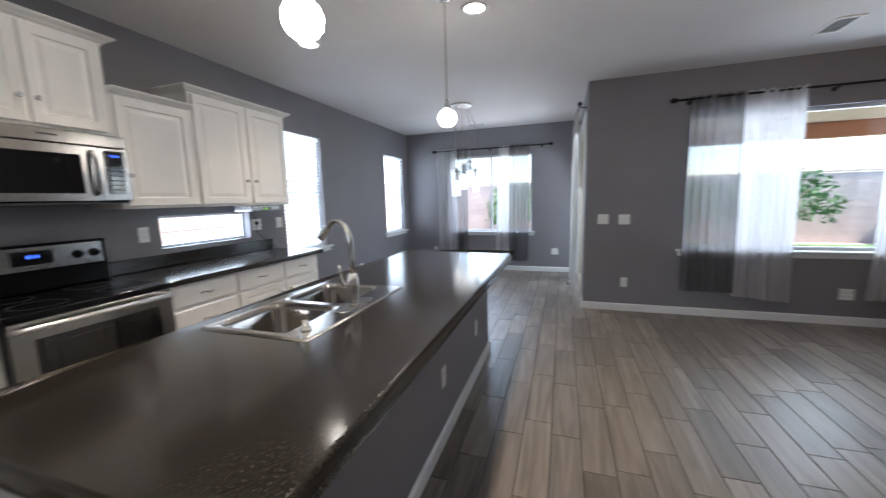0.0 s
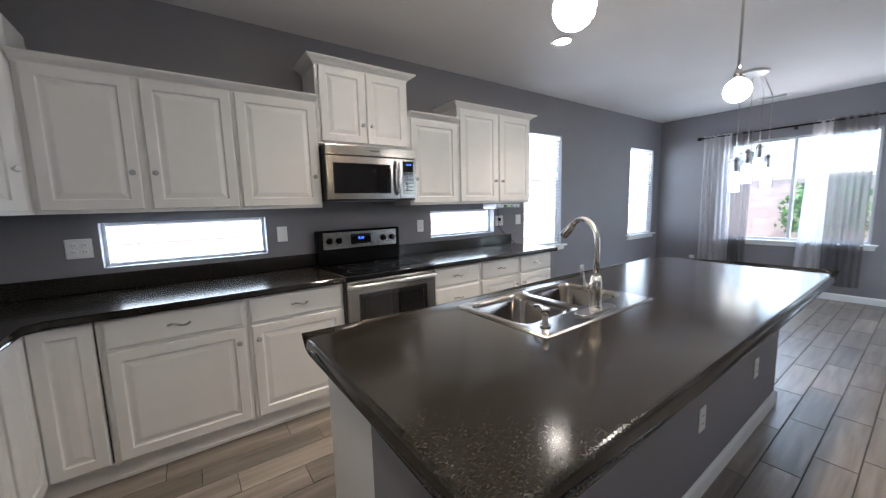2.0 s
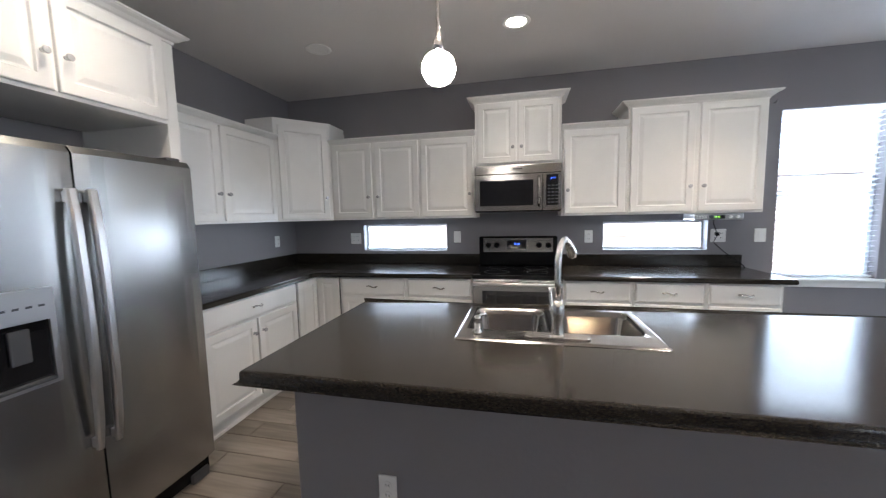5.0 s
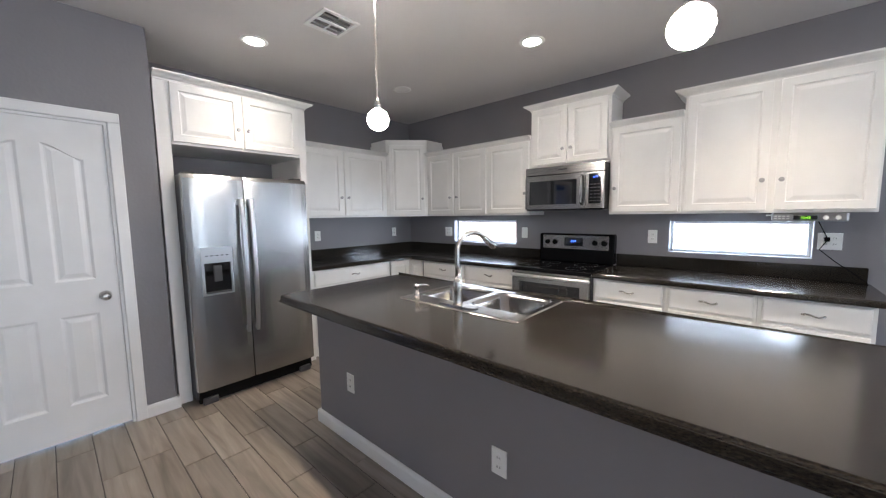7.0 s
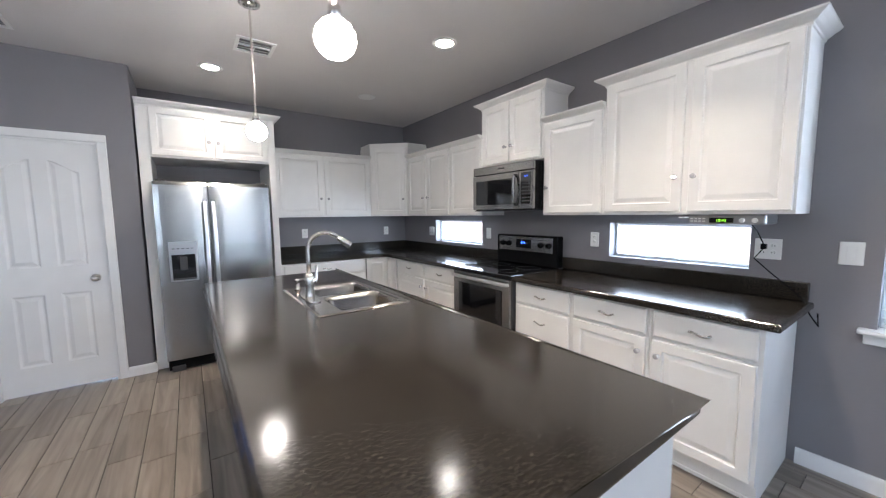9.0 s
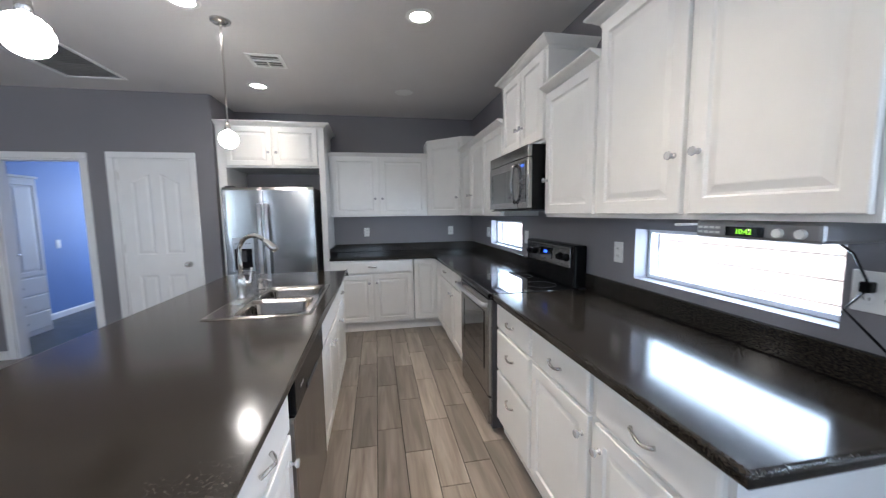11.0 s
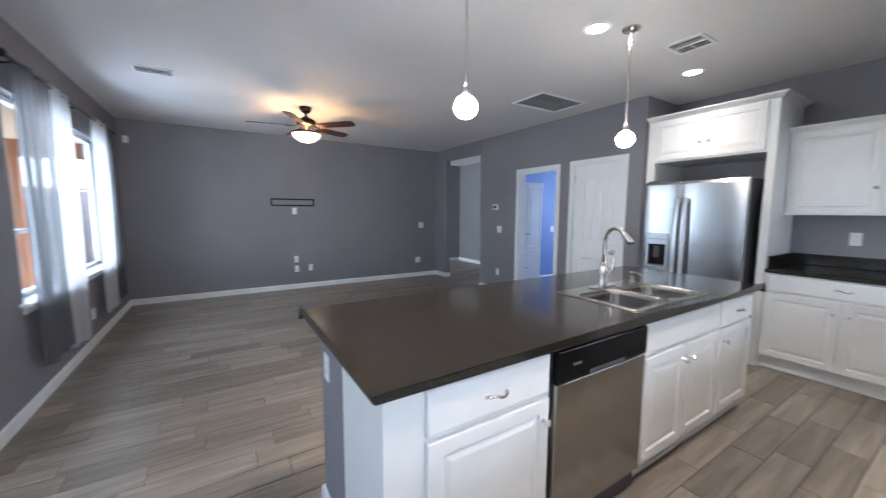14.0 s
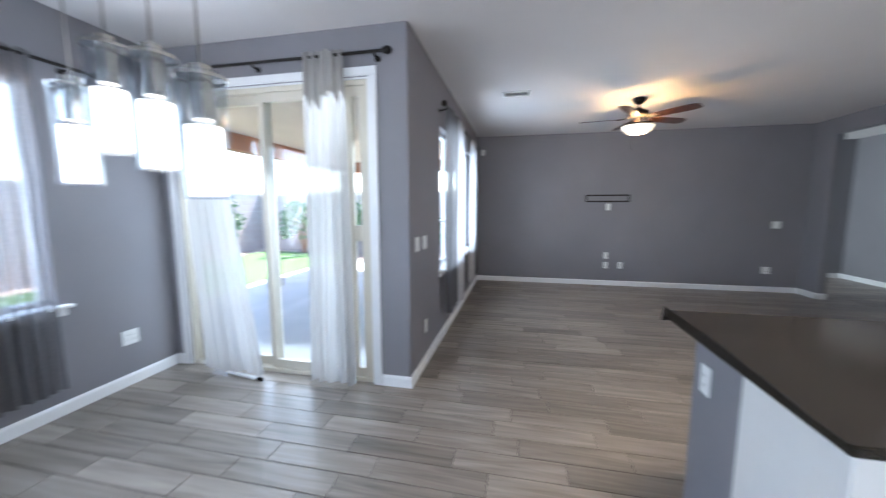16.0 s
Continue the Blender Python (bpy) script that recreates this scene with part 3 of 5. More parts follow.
# ---- windows ----
def framed(name, axis, at, side, a0, a1, z0, z1, mullions=(), rails=(), depth=0.10, material=None, label="white vinyl window", frame_w=0.035):
    """A window set back in its opening: frame bars, sash mullions, pane."""
    material = material or WINFRAME
    w = tagged(new(name), label, "window", kind="structure")
    c = at + side * depth

    def bar(n, p0, p1, q0, q1, thick=0.03, off=0.0):
        c0, c1 = c + off - thick / 2, c + off + thick / 2
        part(n, boxed(p0, p1, c0, c1, q0, q1, bevel=0.004) if axis == "x" else boxed(c0, c1, p0, p1, q0, q1, bevel=0.004), material, w)

    e = 0.001
    bar("window_frame", a0 + e, a0 + frame_w, z0 + e, z1 - e, 0.045)
    bar("window_frame", a1 - frame_w, a1 - e, z0 + e, z1 - e, 0.045)
    bar("window_frame", a0 + frame_w, a1 - frame_w, z0 + e, z0 + frame_w, 0.045)
    bar("window_frame", a0 + frame_w, a1 - frame_w, z1 - frame_w, z1 - e, 0.045)
    for m in mullions:
        bar("mullion", m - 0.022, m + 0.022, z0 + frame_w, z1 - frame_w, 0.036)
    for r0, r1, rz in rails:
        bar("meeting_rail", r0, r1, rz - 0.016, rz + 0.016, 0.034)
    g0, g1 = c - 0.003, c + 0.003
    pane = part("pane", boxed(a0 + frame_w, a1 - frame_w, g0, g1, z0 + frame_w, z1 - frame_w) if axis == "x" else boxed(g0, g1, a0 + frame_w, a1 - frame_w, z0 + frame_w, z1 - frame_w), GLASS, w)
    pane.visible_shadow = False
    return w


framed("window_1", "y", W, -1, *LOW_1, frame_w=0.022, label="low wide fixed window above the backsplash")
framed("window_2", "y", W, -1, *LOW_2, frame_w=0.022, label="low wide fixed window above the backsplash")
framed("window_3", "y", W, -1, *TALL_1, rails=((TALL_1[0] + 0.03, TALL_1[1] - 0.03, 1.52),), label="tall white window behind slatted blinds")
framed("window_4", "y", W, -1, *TALL_2, rails=((TALL_2[0] + 0.03, TALL_2[1] - 0.03, 1.50),), label="tall white window behind slatted blinds")
framed("window_5", "x", N_DIN, 1, *DINING_WIN, mullions=(-0.16,), label="dining window behind sheer curtains", material=WINFRAME)
framed("window_6", "x", N_LIV, 1, *LIVING_WIN, mullions=(3.08, 4.17), rails=((2.475, 3.06, 1.24),), label="wide living room window behind sheer curtains")


def sill(axis, at, side, a0, a1, z, out=0.06):
    y0, y1 = sorted((at - side * out, at + side * 0.075))
    ob = part("window_sill", boxed(a0, a1, y0, y1, z - 0.022, z, bevel=0.006) if axis == "x" else boxed(y0, y1, a0, a1, z - 0.022, z, bevel=0.006), TRIM)
    part("apron", boxed(a0 + 0.02, a1 - 0.02, *sorted((at - side * 0.002, at - side * 0.02)), z - 0.075, z - 0.022, bevel=0.004) if axis == "x" else boxed(*sorted((at - side * 0.002, at - side * 0.02)), a0 + 0.02, a1 - 0.02, z - 0.075, z - 0.022, bevel=0.004), TRIM, ob)
    tagged(ob, "white painted wooden window sill", "window sill", kind="structure")


sill("y", W, -1, TALL_1[0] - 0.06, TALL_1[1] + 0.07, TALL_1[2] + 0.001)
sill("y", W, -1, TALL_2[0] - 0.06, TALL_2[1] + 0.07, TALL_2[2] + 0.001)
sill("x", N_DIN, 1, DINING_WIN[0] - 0.06, DINING_WIN[1] + 0.06, DINING_WIN[2] + 0.001)
sill("x", N_LIV, 1, LIVING_WIN[0] - 0.06, LIVING_WIN[1] + 0.06, LIVING_WIN[2] + 0.001)


def blind(y0, y1, z0, z1):
    b = root("window_blind", pose(W - 0.045, (y0 + y1) / 2, 0), "lowered white horizontal slat blind with tilted slats", "window blind", "kitchen blinds")
    w = y1 - y0 - 0.02
    part("headrail", boxed(-0.028, 0.028, -w / 2, w / 2, z1 - 0.045, z1 - 0.003, bevel=0.004), BLIND, b)
    part("bottom_rail", boxed(-0.024, 0.024, -w / 2, w / 2, z0 + 0.012, z0 + 0.028, bevel=0.004), BLIND, b)
    bm = bmesh.new()
    prof = [(-0.024, -0.0016), (-0.012, 0.0015), (0.0, 0.0024), (0.012, 0.0015), (0.024, -0.0016)]
    rows = [[bm.verts.new((x, y, z + t)) for x, z in prof for t in (0.0,)] for y in (-w / 2, w / 2) for t in (0,)]
    low = [[bm.verts.new((x, y, z - 0.0022)) for x, z in prof] for y in (-w / 2, w / 2)]
    for k in range(4):
        bm.faces.new([rows[0][k], rows[0][k + 1], rows[1][k + 1], rows[1][k]])
        bm.faces.new([low[0][k], low[1][k], low[1][k + 1], low[0][k + 1]])
    for y in (0, 1):
        bm.faces.new([*rows[y], *low[y][::-1]])
    bm.faces.new([rows[0][0], rows[1][0], low[1][0], low[0][0]])
    bm.faces.new([rows[0][4], rows[1][4], low[1][4], low[0][4]])
    me = finish(bm, "slat", BLIND)
    z = z0 + 0.055
    while z < z1 - 0.06:
        s = new("slat", me)
        s.parent, s.matrix_basis = b, pose(0, 0, z, 0, -14, 0)
        z += 0.042
    for y in (-w * 0.34, w * 0.34):
        part("ladder_cord", boxed(0.0245, 0.0255, y - 0.002, y + 0.002, z0 + 0.02, z1 - 0.04), BLIND, b)
    part("tilt_wand", tube(bmesh.new(), [(0.034, w * 0.42, z1 - 0.05), (0.036, w * 0.42, z1 - 0.55)], 0.004, 6), PLATE, b)
    return b


blind(*TALL_1)
blind(*TALL_2)

# ---- sliding door ----
sl = tagged(new("door_2"), "almond vinyl sliding patio door with a pet-door panel", "sliding door", kind="structure")
y0, y1, _, zt = SLIDER
xm = X_SL + 0.07


def sbar(name, a0, a1, b0, b1, dx=0.0, t=0.04, material=TAN):
    return part(name, boxed(xm + dx - t / 2, xm + dx + t / 2, a0, a1, b0, b1, bevel=0.004), material, sl)


sbar("frame", y0 + 0.001, y0 + 0.04, 0, zt - 0.001, 0, 0.11)
sbar("frame", y1 - 0.04, y1 - 0.001, 0, zt - 0.001, 0, 0.11)
sbar("frame", y0 + 0.04, y1 - 0.04, zt - 0.05, zt - 0.001, 0, 0.11)
sbar("threshold", y0 + 0.04, y1 - 0.04, 0, 0.035, 0, 0.12)
for a, b, dx in ((6.64, 6.80, -0.022), (6.80, 7.55, -0.022), (7.49, 8.32, 0.022)):
    sbar("stile", a, a + 0.05, 0.035, zt - 0.05, dx)
    sbar("stile", b - 0.05, b, 0.035, zt - 0.05, dx)
    sbar("rail", a + 0.05, b - 0.05, 0.035, 0.11, dx)
    sbar("rail", a + 0.05, b - 0.05, zt - 0.12, zt - 0.05, dx)
    g = sbar("pane", a + 0.05, b - 0.05, 0.11, zt - 0.12, dx, 0.006, GLASS)
    g.visible_shadow = False
sbar("crossbar", 6.69, 6.75, 1.14, 1.26, -0.022)
sbar("handle", 6.775, 6.80, 1.00, 1.22, -0.055, 0.03)
casing("trim_slider", "y", X_SL, -1, SLIDER[0] - 0.004, SLIDER[1] + 0.004, SLIDER[3] + 0.004)
bar_ = root("security_bar", pose(1.29, 7.72, 0.016, 90, 0, -10), "white metal bar with black rubber ends lying on the floor", "security bar")
part("rod", lathed([(0, -0.17), (0.013, -0.17), (0.013, 0.17), (0, 0.17)], 12), PLATE, bar_)
part("rubber_end", lathed([(0, 0.17), (0.016, 0.17), (0.016, 0.215), (0, 0.215)], 12), BLACK, bar_)

# ---- curtains ----


def curtain_rod(axis, at, a0, a1, z, out, supports, label="dark bronze curtain rod with round finials"):
    rod = root("curtain_rod", pose(0, 0, 0), label, "curtain rod")
    p = (lambda a, o, h: (a, at + o, h)) if axis == "x" else (lambda a, o, h: (at + o, a, h))
    part("pole", tube(bmesh.new(), [p(a0, out, z), p(a1, out, z)], 0.011, 12), ROD, rod)
    for a, d in ((a0, -1), (a1, 1)):
        part("finial", tube(bmesh.new(), [p(a + d * k, out, z) for k in (0, 0.012, 0.02, 0.045, 0.065, 0.075)], [0.014, 0.018, 0.024, 0.030, 0.022, 0.006], 14), ROD, rod, smooth=True)
    for a in supports:
        bm = tube(bmesh.new(), [p(a, 0.0, z - 0.02), p(a, out * 0.6, z - 0.018), p(a, out, z)], 0.007, 8)
        tube(bm, [p(a, 0.0, z - 0.02), p(a, 0.006 if out > 0 else -0.006, z - 0.02)], 0.022, 12)
        part("bracket", bm, ROD, rod)
    return rod


def curtain(axis, at, out, top, bottom, z1, z0, folds, material, label, phase=0.0, deep=0.032, droop=0.0):
    """A hanging panel in soft folds; top and bottom are its (start, end) along the wall."""
    bm = bmesh.new()
    n, rows = folds * 10, 22
    grid = []
    for r in range(rows + 1):
        f = r / rows
        line = []
        for i in range(n + 1):
            s = i / n
            a = (top[0] + (top[1] - top[0]) * s) * (1 - f) + (bottom[0] + (bottom[1] - bottom[0]) * s) * f
            wave = math.sin(2 * math.pi * folds * s + phase + 0.5 * math.sin(3 * f + phase) + 1.3 * math.sin(5 * s + phase))
            o = out + deep * (0.55 + 0.45 * f) * wave * (0.75 + 0.25 * math.sin(7 * s + 2 * phase)) + 0.012 * math.sin(11 * s + 4 * f)
            z = z1 + (z0 - z1) * f - droop * f * s + (0.012 * wave if r == 0 else 0)
            line.append(bm.verts.new((a, at + o, z) if axis == "x" else (at + o, a, z)))
        grid.append(line)
    for r in range(rows):
        for i in range(n):
            bm.faces.new([grid[r][i], grid[r][i + 1], grid[r + 1][i + 1], grid[r + 1][i]])
    ob = part("curtain", bm, material, None, smooth=True)
    return tagged(ob, label, "curtain")


curtain_rod("x", N_DIN, -1.22, 0.90, 2.31, -0.075, (-1.10, -0.16, 0.78))
curtain("x", N_DIN, -0.080, (-1.20, -0.84), (-1.20, -0.80), 2.335, 0.22, 6, SHEER_WHITE, "white sheer curtain panel hanging at the dining window", 0.4)
curtain("x", N_DIN, -0.080, (-0.84, -0.58), (-0.80, -0.60), 2.335, 0.24, 4, SHEER_GREY, "grey sheer curtain panel hanging in soft folds", 1.1)
curtain("x", N_DIN, -0.080, (0.02, 0.20), (-0.06, 0.20), 2.335, 0.22, 3, SHEER_WHITE, "white sheer curtain panel hanging at the dining window", 2.0)
curtain("x", N_DIN, -0.080, (0.20, 0.57), (0.20, 0.56), 2.335, 0.20, 5, SHEER_GREY, "grey sheer curtain panel hanging in soft folds", 2.9)
curtain_rod("x", N_LIV, 2.30, 4.92, 2.36, -0.085, (2.42, 3.62, 4.83))
curtain("x", N_LIV, -0.09, (2.42, 2.88), (2.42, 2.92), 2.385, 0.30, 6, SHEER_GREY, "grey sheer curtain panel hanging in soft folds", 0.2)
curtain("x", N_LIV, -0.09, (2.88, 3.38), (2.90, 3.42), 2.385, 0.27, 7, SHEER_WHITE, "white sheer curtain panel hanging at the living room window", 1.7, droop=0.05)
curtain("x", N_LIV, -0.09, (4.10, 4.56), (4.00, 4.58), 2.385, 0.29, 7, SHEER_WHITE, "white sheer curtain panel hanging at the living room window", 2.3)
curtain("x", N_LIV, -0.09, (4.56, 4.88), (4.58, 4.90), 2.385, 0.33, 4, SHEER_GREY, "grey sheer curtain panel hanging in soft folds", 0.9)
curtain_rod("y", X_SL, 6.46, 8.42, 2.47, -0.085, (6.52, 7.50, 8.36))
curtain("y", X_SL, -0.10, (6.75, 7.05), (6.72, 7.10), 2.50, 0.03, 5, LINEN, "pale linen curtain panel hanging to the floor", 0.7)
curtain("y", X_SL, -0.10, (7.92, 8.22), (7.53, 8.13), 2.50, 0.03, 6, LINEN, "pale linen curtain panel hanging to the floor", 2.1)

# ---- kitchen cabinets ----


def knob(parent, x, z, crystal=True):
    m = pose(x, 0, z, 90)
    k = part("knob", lathed([(0, 0.0), (0.010, 0.0), (0.010, 0.003), (0.0045, 0.006), (0.0045, 0.014), (0.012, 0.018), (0.0155, 0.024), (0.0135, 0.030), (0, 0.032)], 14, m), CRYSTAL if crystal else KNOB, parent, "small faceted clear and nickel knob")
    return k


def pull(parent, x, z, w=0.095):
    bm = bmesh.new()
    pts, rad = [], []
    for i in range(15):
        f = i / 14
        pts.append((x - w / 2 + w * f, -0.004 - 0.022 * math.sin(math.pi * f) ** 0.7, z + 0.006 * math.sin(2 * math.pi * f)))
        rad.append(0.0042 + 0.003 * abs(math.cos(math.pi * f)) ** 3 + 0.0015 * math.sin(math.pi * f) ** 8)
    tube(bm, pts, rad, 8)
    return part("pull_handle", bm, CHROME, parent, "curved brushed nickel pull", smooth=True)


def cabinet(m, w, d, z0, z1, fronts, label, category="cabinet", group="", crown=None, crown_path=None, toe=False, name="wall_cabinet", crown_h=0.05, low_top=None):
    """A box unit that faces -y in its own space. fronts: (kind, x0, x1, z0, z1, knob_x, knob_z)."""
    c = root(name, m, label, category, group)
    bm = boxed(0.001, w - 0.001, 0.0, d, z0, low_top or z1)
    if low_top:
        box(bm, 0.001, w - 0.001, 0.0, 0.02, low_top, z1)
    part("body", bm, CAB, c)
    if toe:
        part("toe_kick", boxed(0.001, w - 0.001, 0.045, d, 0.0, z0 - 0.001), CAB, c)
        part("toe_moulding", boxed(0.001, w - 0.001, 0.037, 0.044, 0.001, 0.022, bevel=0.002), CAB, c)
    for kind, a, b, c0, c1, kx, kz in fronts:
        bm = bmesh.new()
        panel(bm, a, b, c0, c1, RAISED if kind == "door" else PLAIN, back=0.0195)
        f = part(kind if kind != "false" else "drawer", bm, CAB, c, m=pose(0, -0.02, 0))
        if kind == "door" and kx is not None:
            knob(f, kx, kz)
        elif kind == "drawer" and kx is not None:
            pull(f, kx, kz)
    if crown:
        part("crown", sweep(bmesh.new(), crown_path, crown_profile(crown, crown_h)), CAB, c, "stepped white crown moulding")
    return c


WEST = lambda y, x: pose(x, y, 0, 0, 0, 90)
SOUTH = lambda x, y: pose(x, y, 0, 0, 0, 180)
UP_X, UP_Z = -1.565, 1.385            # wall-cabinet face and underside
D_UP = UP_X - W - 0.001
lab = "white painted raised-panel wall cabinet with crystal knobs"


def upper(y0, y1, z0, z1, doors, crown_path, crown_h=0.05, label=lab):
    fr = []
    for a, b, kside in doors:
        kx = (b - y0 - 0.03) if kside > 0 else (a - y0 + 0.03)
        fr.append(("door", a - y0, b - y0, z0 + 0.018, z1 - 0.012, kx, z0 + 0.018 + (0.20 if z1 - z0 > 0.6 else 0.13)))
    w = y1 - y0
    paths = {"front": [(0, 0), (w, 0)], "both": [(0, D_UP), (0, 0), (w, 0), (w, D_UP)]}
    return cabinet(WEST(y0, UP_X), w, D_UP, z0, z1, fr, label, "wall cabinet", "wall cabinets", z1 - 0.012, paths[crown_path], crown_h=crown_h)


upper(1.045, 1.955, UP_Z, 2.125, [(1.07, 1.475, 1), (1.515, 1.945, -1)], "front")
upper(1.955, 2.480, UP_Z, 2.125, [(1.972, 2.462, 1)], "front")
upper(2.480, 3.225, 1.845, 2.395, [(2.505, 2.845, 1), (2.860, 3.200, -1)], "both", 0.055, "raised white wall cabinet over the microwave")
upper(3.225, 3.745, UP_Z, 2.115, [(3.245, 3.728, -1)], "front")
upper(3.745, 4.725, UP_Z, 2.255, [(3.768, 4.232, 1), (4.268, 4.712, -1)], "both", 0.055, "tall white raised-panel wall cabinet with two doors")

# south wall uppers, corner unit and refrigerator cabinet
UP_Y = S + D_UP + 0.001
sw = 1.21
cabinet(SOUTH(0.019, UP_Y), sw - 0.001, D_UP, UP_Z, 2.125, [("door", 0.035, 0.575, UP_Z + 0.018, 2.113, 0.545, UP_Z + 0.22), ("door", 0.603, 1.185, UP_Z + 0.018, 2.113, 0.633, UP_Z + 0.22)],
        lab, "wall cabinet", "wall cabinets", 2.113, [(0, 0), (sw - 0.001, 0)])
cx0, cy0, cx1, cy1 = -1.191, UP_Y, UP_X, 1.045
corner = root("corner_wall_cabinet", pose(0, 0, 0), "taller white diagonal corner cabinet with crown moulding", "wall cabinet", "wall cabinets")
cpts = [(W + 0.001, S + 0.001), (cx0 - 0.001, S + 0.001), (cx0 - 0.001, cy0 + 0.0), (cx1, cy1 - 0.001), (W + 0.001, cy1 - 0.001)]
part("body", poly_slab(cpts, UP_Z, 2.285), CAB, corner)
part("crown", sweep(bmesh.new(), [(cx0, S + 0.02), (cx0, cy0), (cx1, cy1), (W + 0.02, cy1)][::-1], crown_profile(2.273, 0.055)), CAB, corner)
cl = math.hypot(cx1 - cx0, cy1 - cy0)
cang = math.degrees(math.atan2(cy0 - cy1, cx0 - cx1))
cdoor = part("door", panel(bmesh.new(), 0.035, cl - 0.035, UP_Z + 0.018, 2.265, RAISED, back=0.0195), CAB, corner, m=pose(cx0, cy0, 0, 0, 0, cang + 180) @ pose(0, -0.02, 0))
knob(cdoor, cl - 0.065, UP_Z + 0.22)

fw, fx1, fy = 1.105, 1.125, 1.02
fc = root("refrigerator_cabinet", SOUTH(fx1, fy), "white cabinet surround above and beside the refrigerator", "cabinet")
part("body", boxed(0.083, fw - 0.063, 0.0, 0.60, 1.938, 2.385), CAB, fc)
part("side_panel", boxed(0.0, 0.083, 0.0, 0.62, 0.0, 2.385, bevel=0.002), CAB, fc)
part("side_panel", boxed(fw - 0.063, fw - 0.0, 0.0, 0.62, 0.0, 2.385, bevel=0.002), CAB, fc)
for a, b, kx in ((0.092, 0.555, 0.525), (0.572, 1.032, 0.602)):
    dd = part("door", panel(bmesh.new(), a, b, 1.955, 2.37, RAISED, back=0.0195), CAB, fc, m=pose(0, -0.02, 0))
    knob(dd, kx, 2.10)
part("crown", sweep(bmesh.new(), [(0.0, 0.0), (fw, 0.0), (fw, 0.6)], crown_profile(2.373, 0.055)), CAB, fc)

# base units, west run
BX, D_BASE = -1.262, 0.60
ZB = 0.105
blab = "white painted base cabinet with nickel hardware"


def base(m, w, fronts, label=blab, group="base cabinets"):
    return cabinet(m, w, D_BASE, ZB, 0.873, fronts, label, "base cabinet", group, toe=True, name="base_cabinet")


def drawer_door(a, b, kside, name="door"):
    return [("drawer", a, b, 0.715, 0.862, (a + b) / 2, 0.79), ("door", a, b, 0.125, 0.697, (b - 0.032) if kside > 0 else (a + 0.032), 0.615)]


def drawer_stack(a, b):
    return [("drawer", a, b, 0.715, 0.862, (a + b) / 2, 0.79), ("drawer", a, b, 0.45, 0.697, (a + b) / 2, 0.60), ("drawer", a, b, 0.125, 0.432, (a + b) / 2, 0.33)]


base(WEST(1.255, BX), 0.640, drawer_door(0.022, 0.622, 1))
base(WEST(1.895, BX), 0.590, drawer_door(0.020, 0.575, -1))
base(WEST(3.215, BX), 0.510, drawer_stack(0.020, 0.492))
base(WEST(3.725, BX), 0.500, drawer_door(0.022, 0.482, 1))
base(WEST(4.225, BX), 0.490, drawer_door(0.022, 0.470, -1))

# corner unit with two doors at a right angle
FY = S + D_BASE + 0.012
lz = root("corner_base_cabinet", pose(0, 0, 0), "white corner base cabinet with two narrow hinged doors", "base cabinet", "base cabinets")
part("body", poly_slab([(W + 0.001, S + 0.001), (-0.951, S + 0.001), (-0.951, FY), (BX, FY), (BX, 1.254), (W + 0.001, 1.254)], ZB, 0.873), CAB, lz)
part("toe_kick", poly_slab([(W + 0.001, S + 0.001), (-0.951, S + 0.001), (-0.951, FY - 0.045), (BX - 0.045, FY - 0.045), (BX - 0.045, 1.254), (W + 0.001, 1.254)], 0.0, ZB - 0.001), CAB, lz)
part("door", panel(bmesh.new(), 0.0, 1.242 - FY - 0.025, 0.125, 0.862, RAISED, back=0.0195), CAB, lz, m=WEST(FY + 0.023, BX + 0.02))
ld = part("door", panel(bmesh.new(), 0.0, -0.962 - BX - 0.022, 0.125, 0.862, RAISED, back=0.0195), CAB, lz, m=SOUTH(-0.962, FY + 0.02))
# solid dark strips put in for the shade beside the corner doors
part("door_gap_shade", boxed(-0.962, -0.955, FY - 0.001, FY + 0.003, 0.125, 0.866), GAP_SHADE, lz)
part("door_gap_shade", boxed(BX - 0.001, BX + 0.003, 1.244, 1.251, 0.125, 0.866), GAP_SHADE, lz)

# south run under the counter
base(SOUTH(0.018, FY), 0.967, [("drawer", 0.025, 0.947, 0.715, 0.862, 0.486, 0.79), ("door", 0.025, 0.478, 0.125, 0.697, 0.443, 0.60), ("door", 0.497, 0.947, 0.125, 0.697, 0.532, 0.60)])

# ---- counters ----
CF = -1.215
ct = part("countertop", poly_slab([(W + 0.001, S + 0.001), (0.018, S + 0.001), (0.018, 1.035), (CF + 0.06, 1.035), (CF, 1.095), (CF, 2.483), (W + 0.001, 2.483)], 0.875, 0.914, 0.012), COUNTER)
tagged(ct, "dark speckled laminate countertop turning the corner", "countertop")
part("backsplash", boxed(W + 0.001, W + 0.022, S + 0.022, 2.483, 0.9145, 1.018, bevel=0.005), COUNTER, ct)
part("backsplash", boxed(W + 0.001, 0.017, S + 0.001, S + 0.0215, 0.9145, 1.018, bevel=0.005), COUNTER, ct)
part("backsplash", boxed(-0.005, 0.016, S + 0.022, 0.98, 0.9145, 1.018, bevel=0.005), COUNTER, ct)
ct2 = part("countertop", poly_slab([(W + 0.001, 3.217), (CF, 3.217), (CF, 4.772), (W + 0.001, 4.772)], 0.875, 0.914, 0.012), COUNTER)
tagged(ct2, "dark speckled laminate countertop beside the range", "countertop")
part("backsplash", boxed(W + 0.001, W + 0.022, 3.217, 4.752, 0.9145, 1.018, bevel=0.005), COUNTER, ct2)

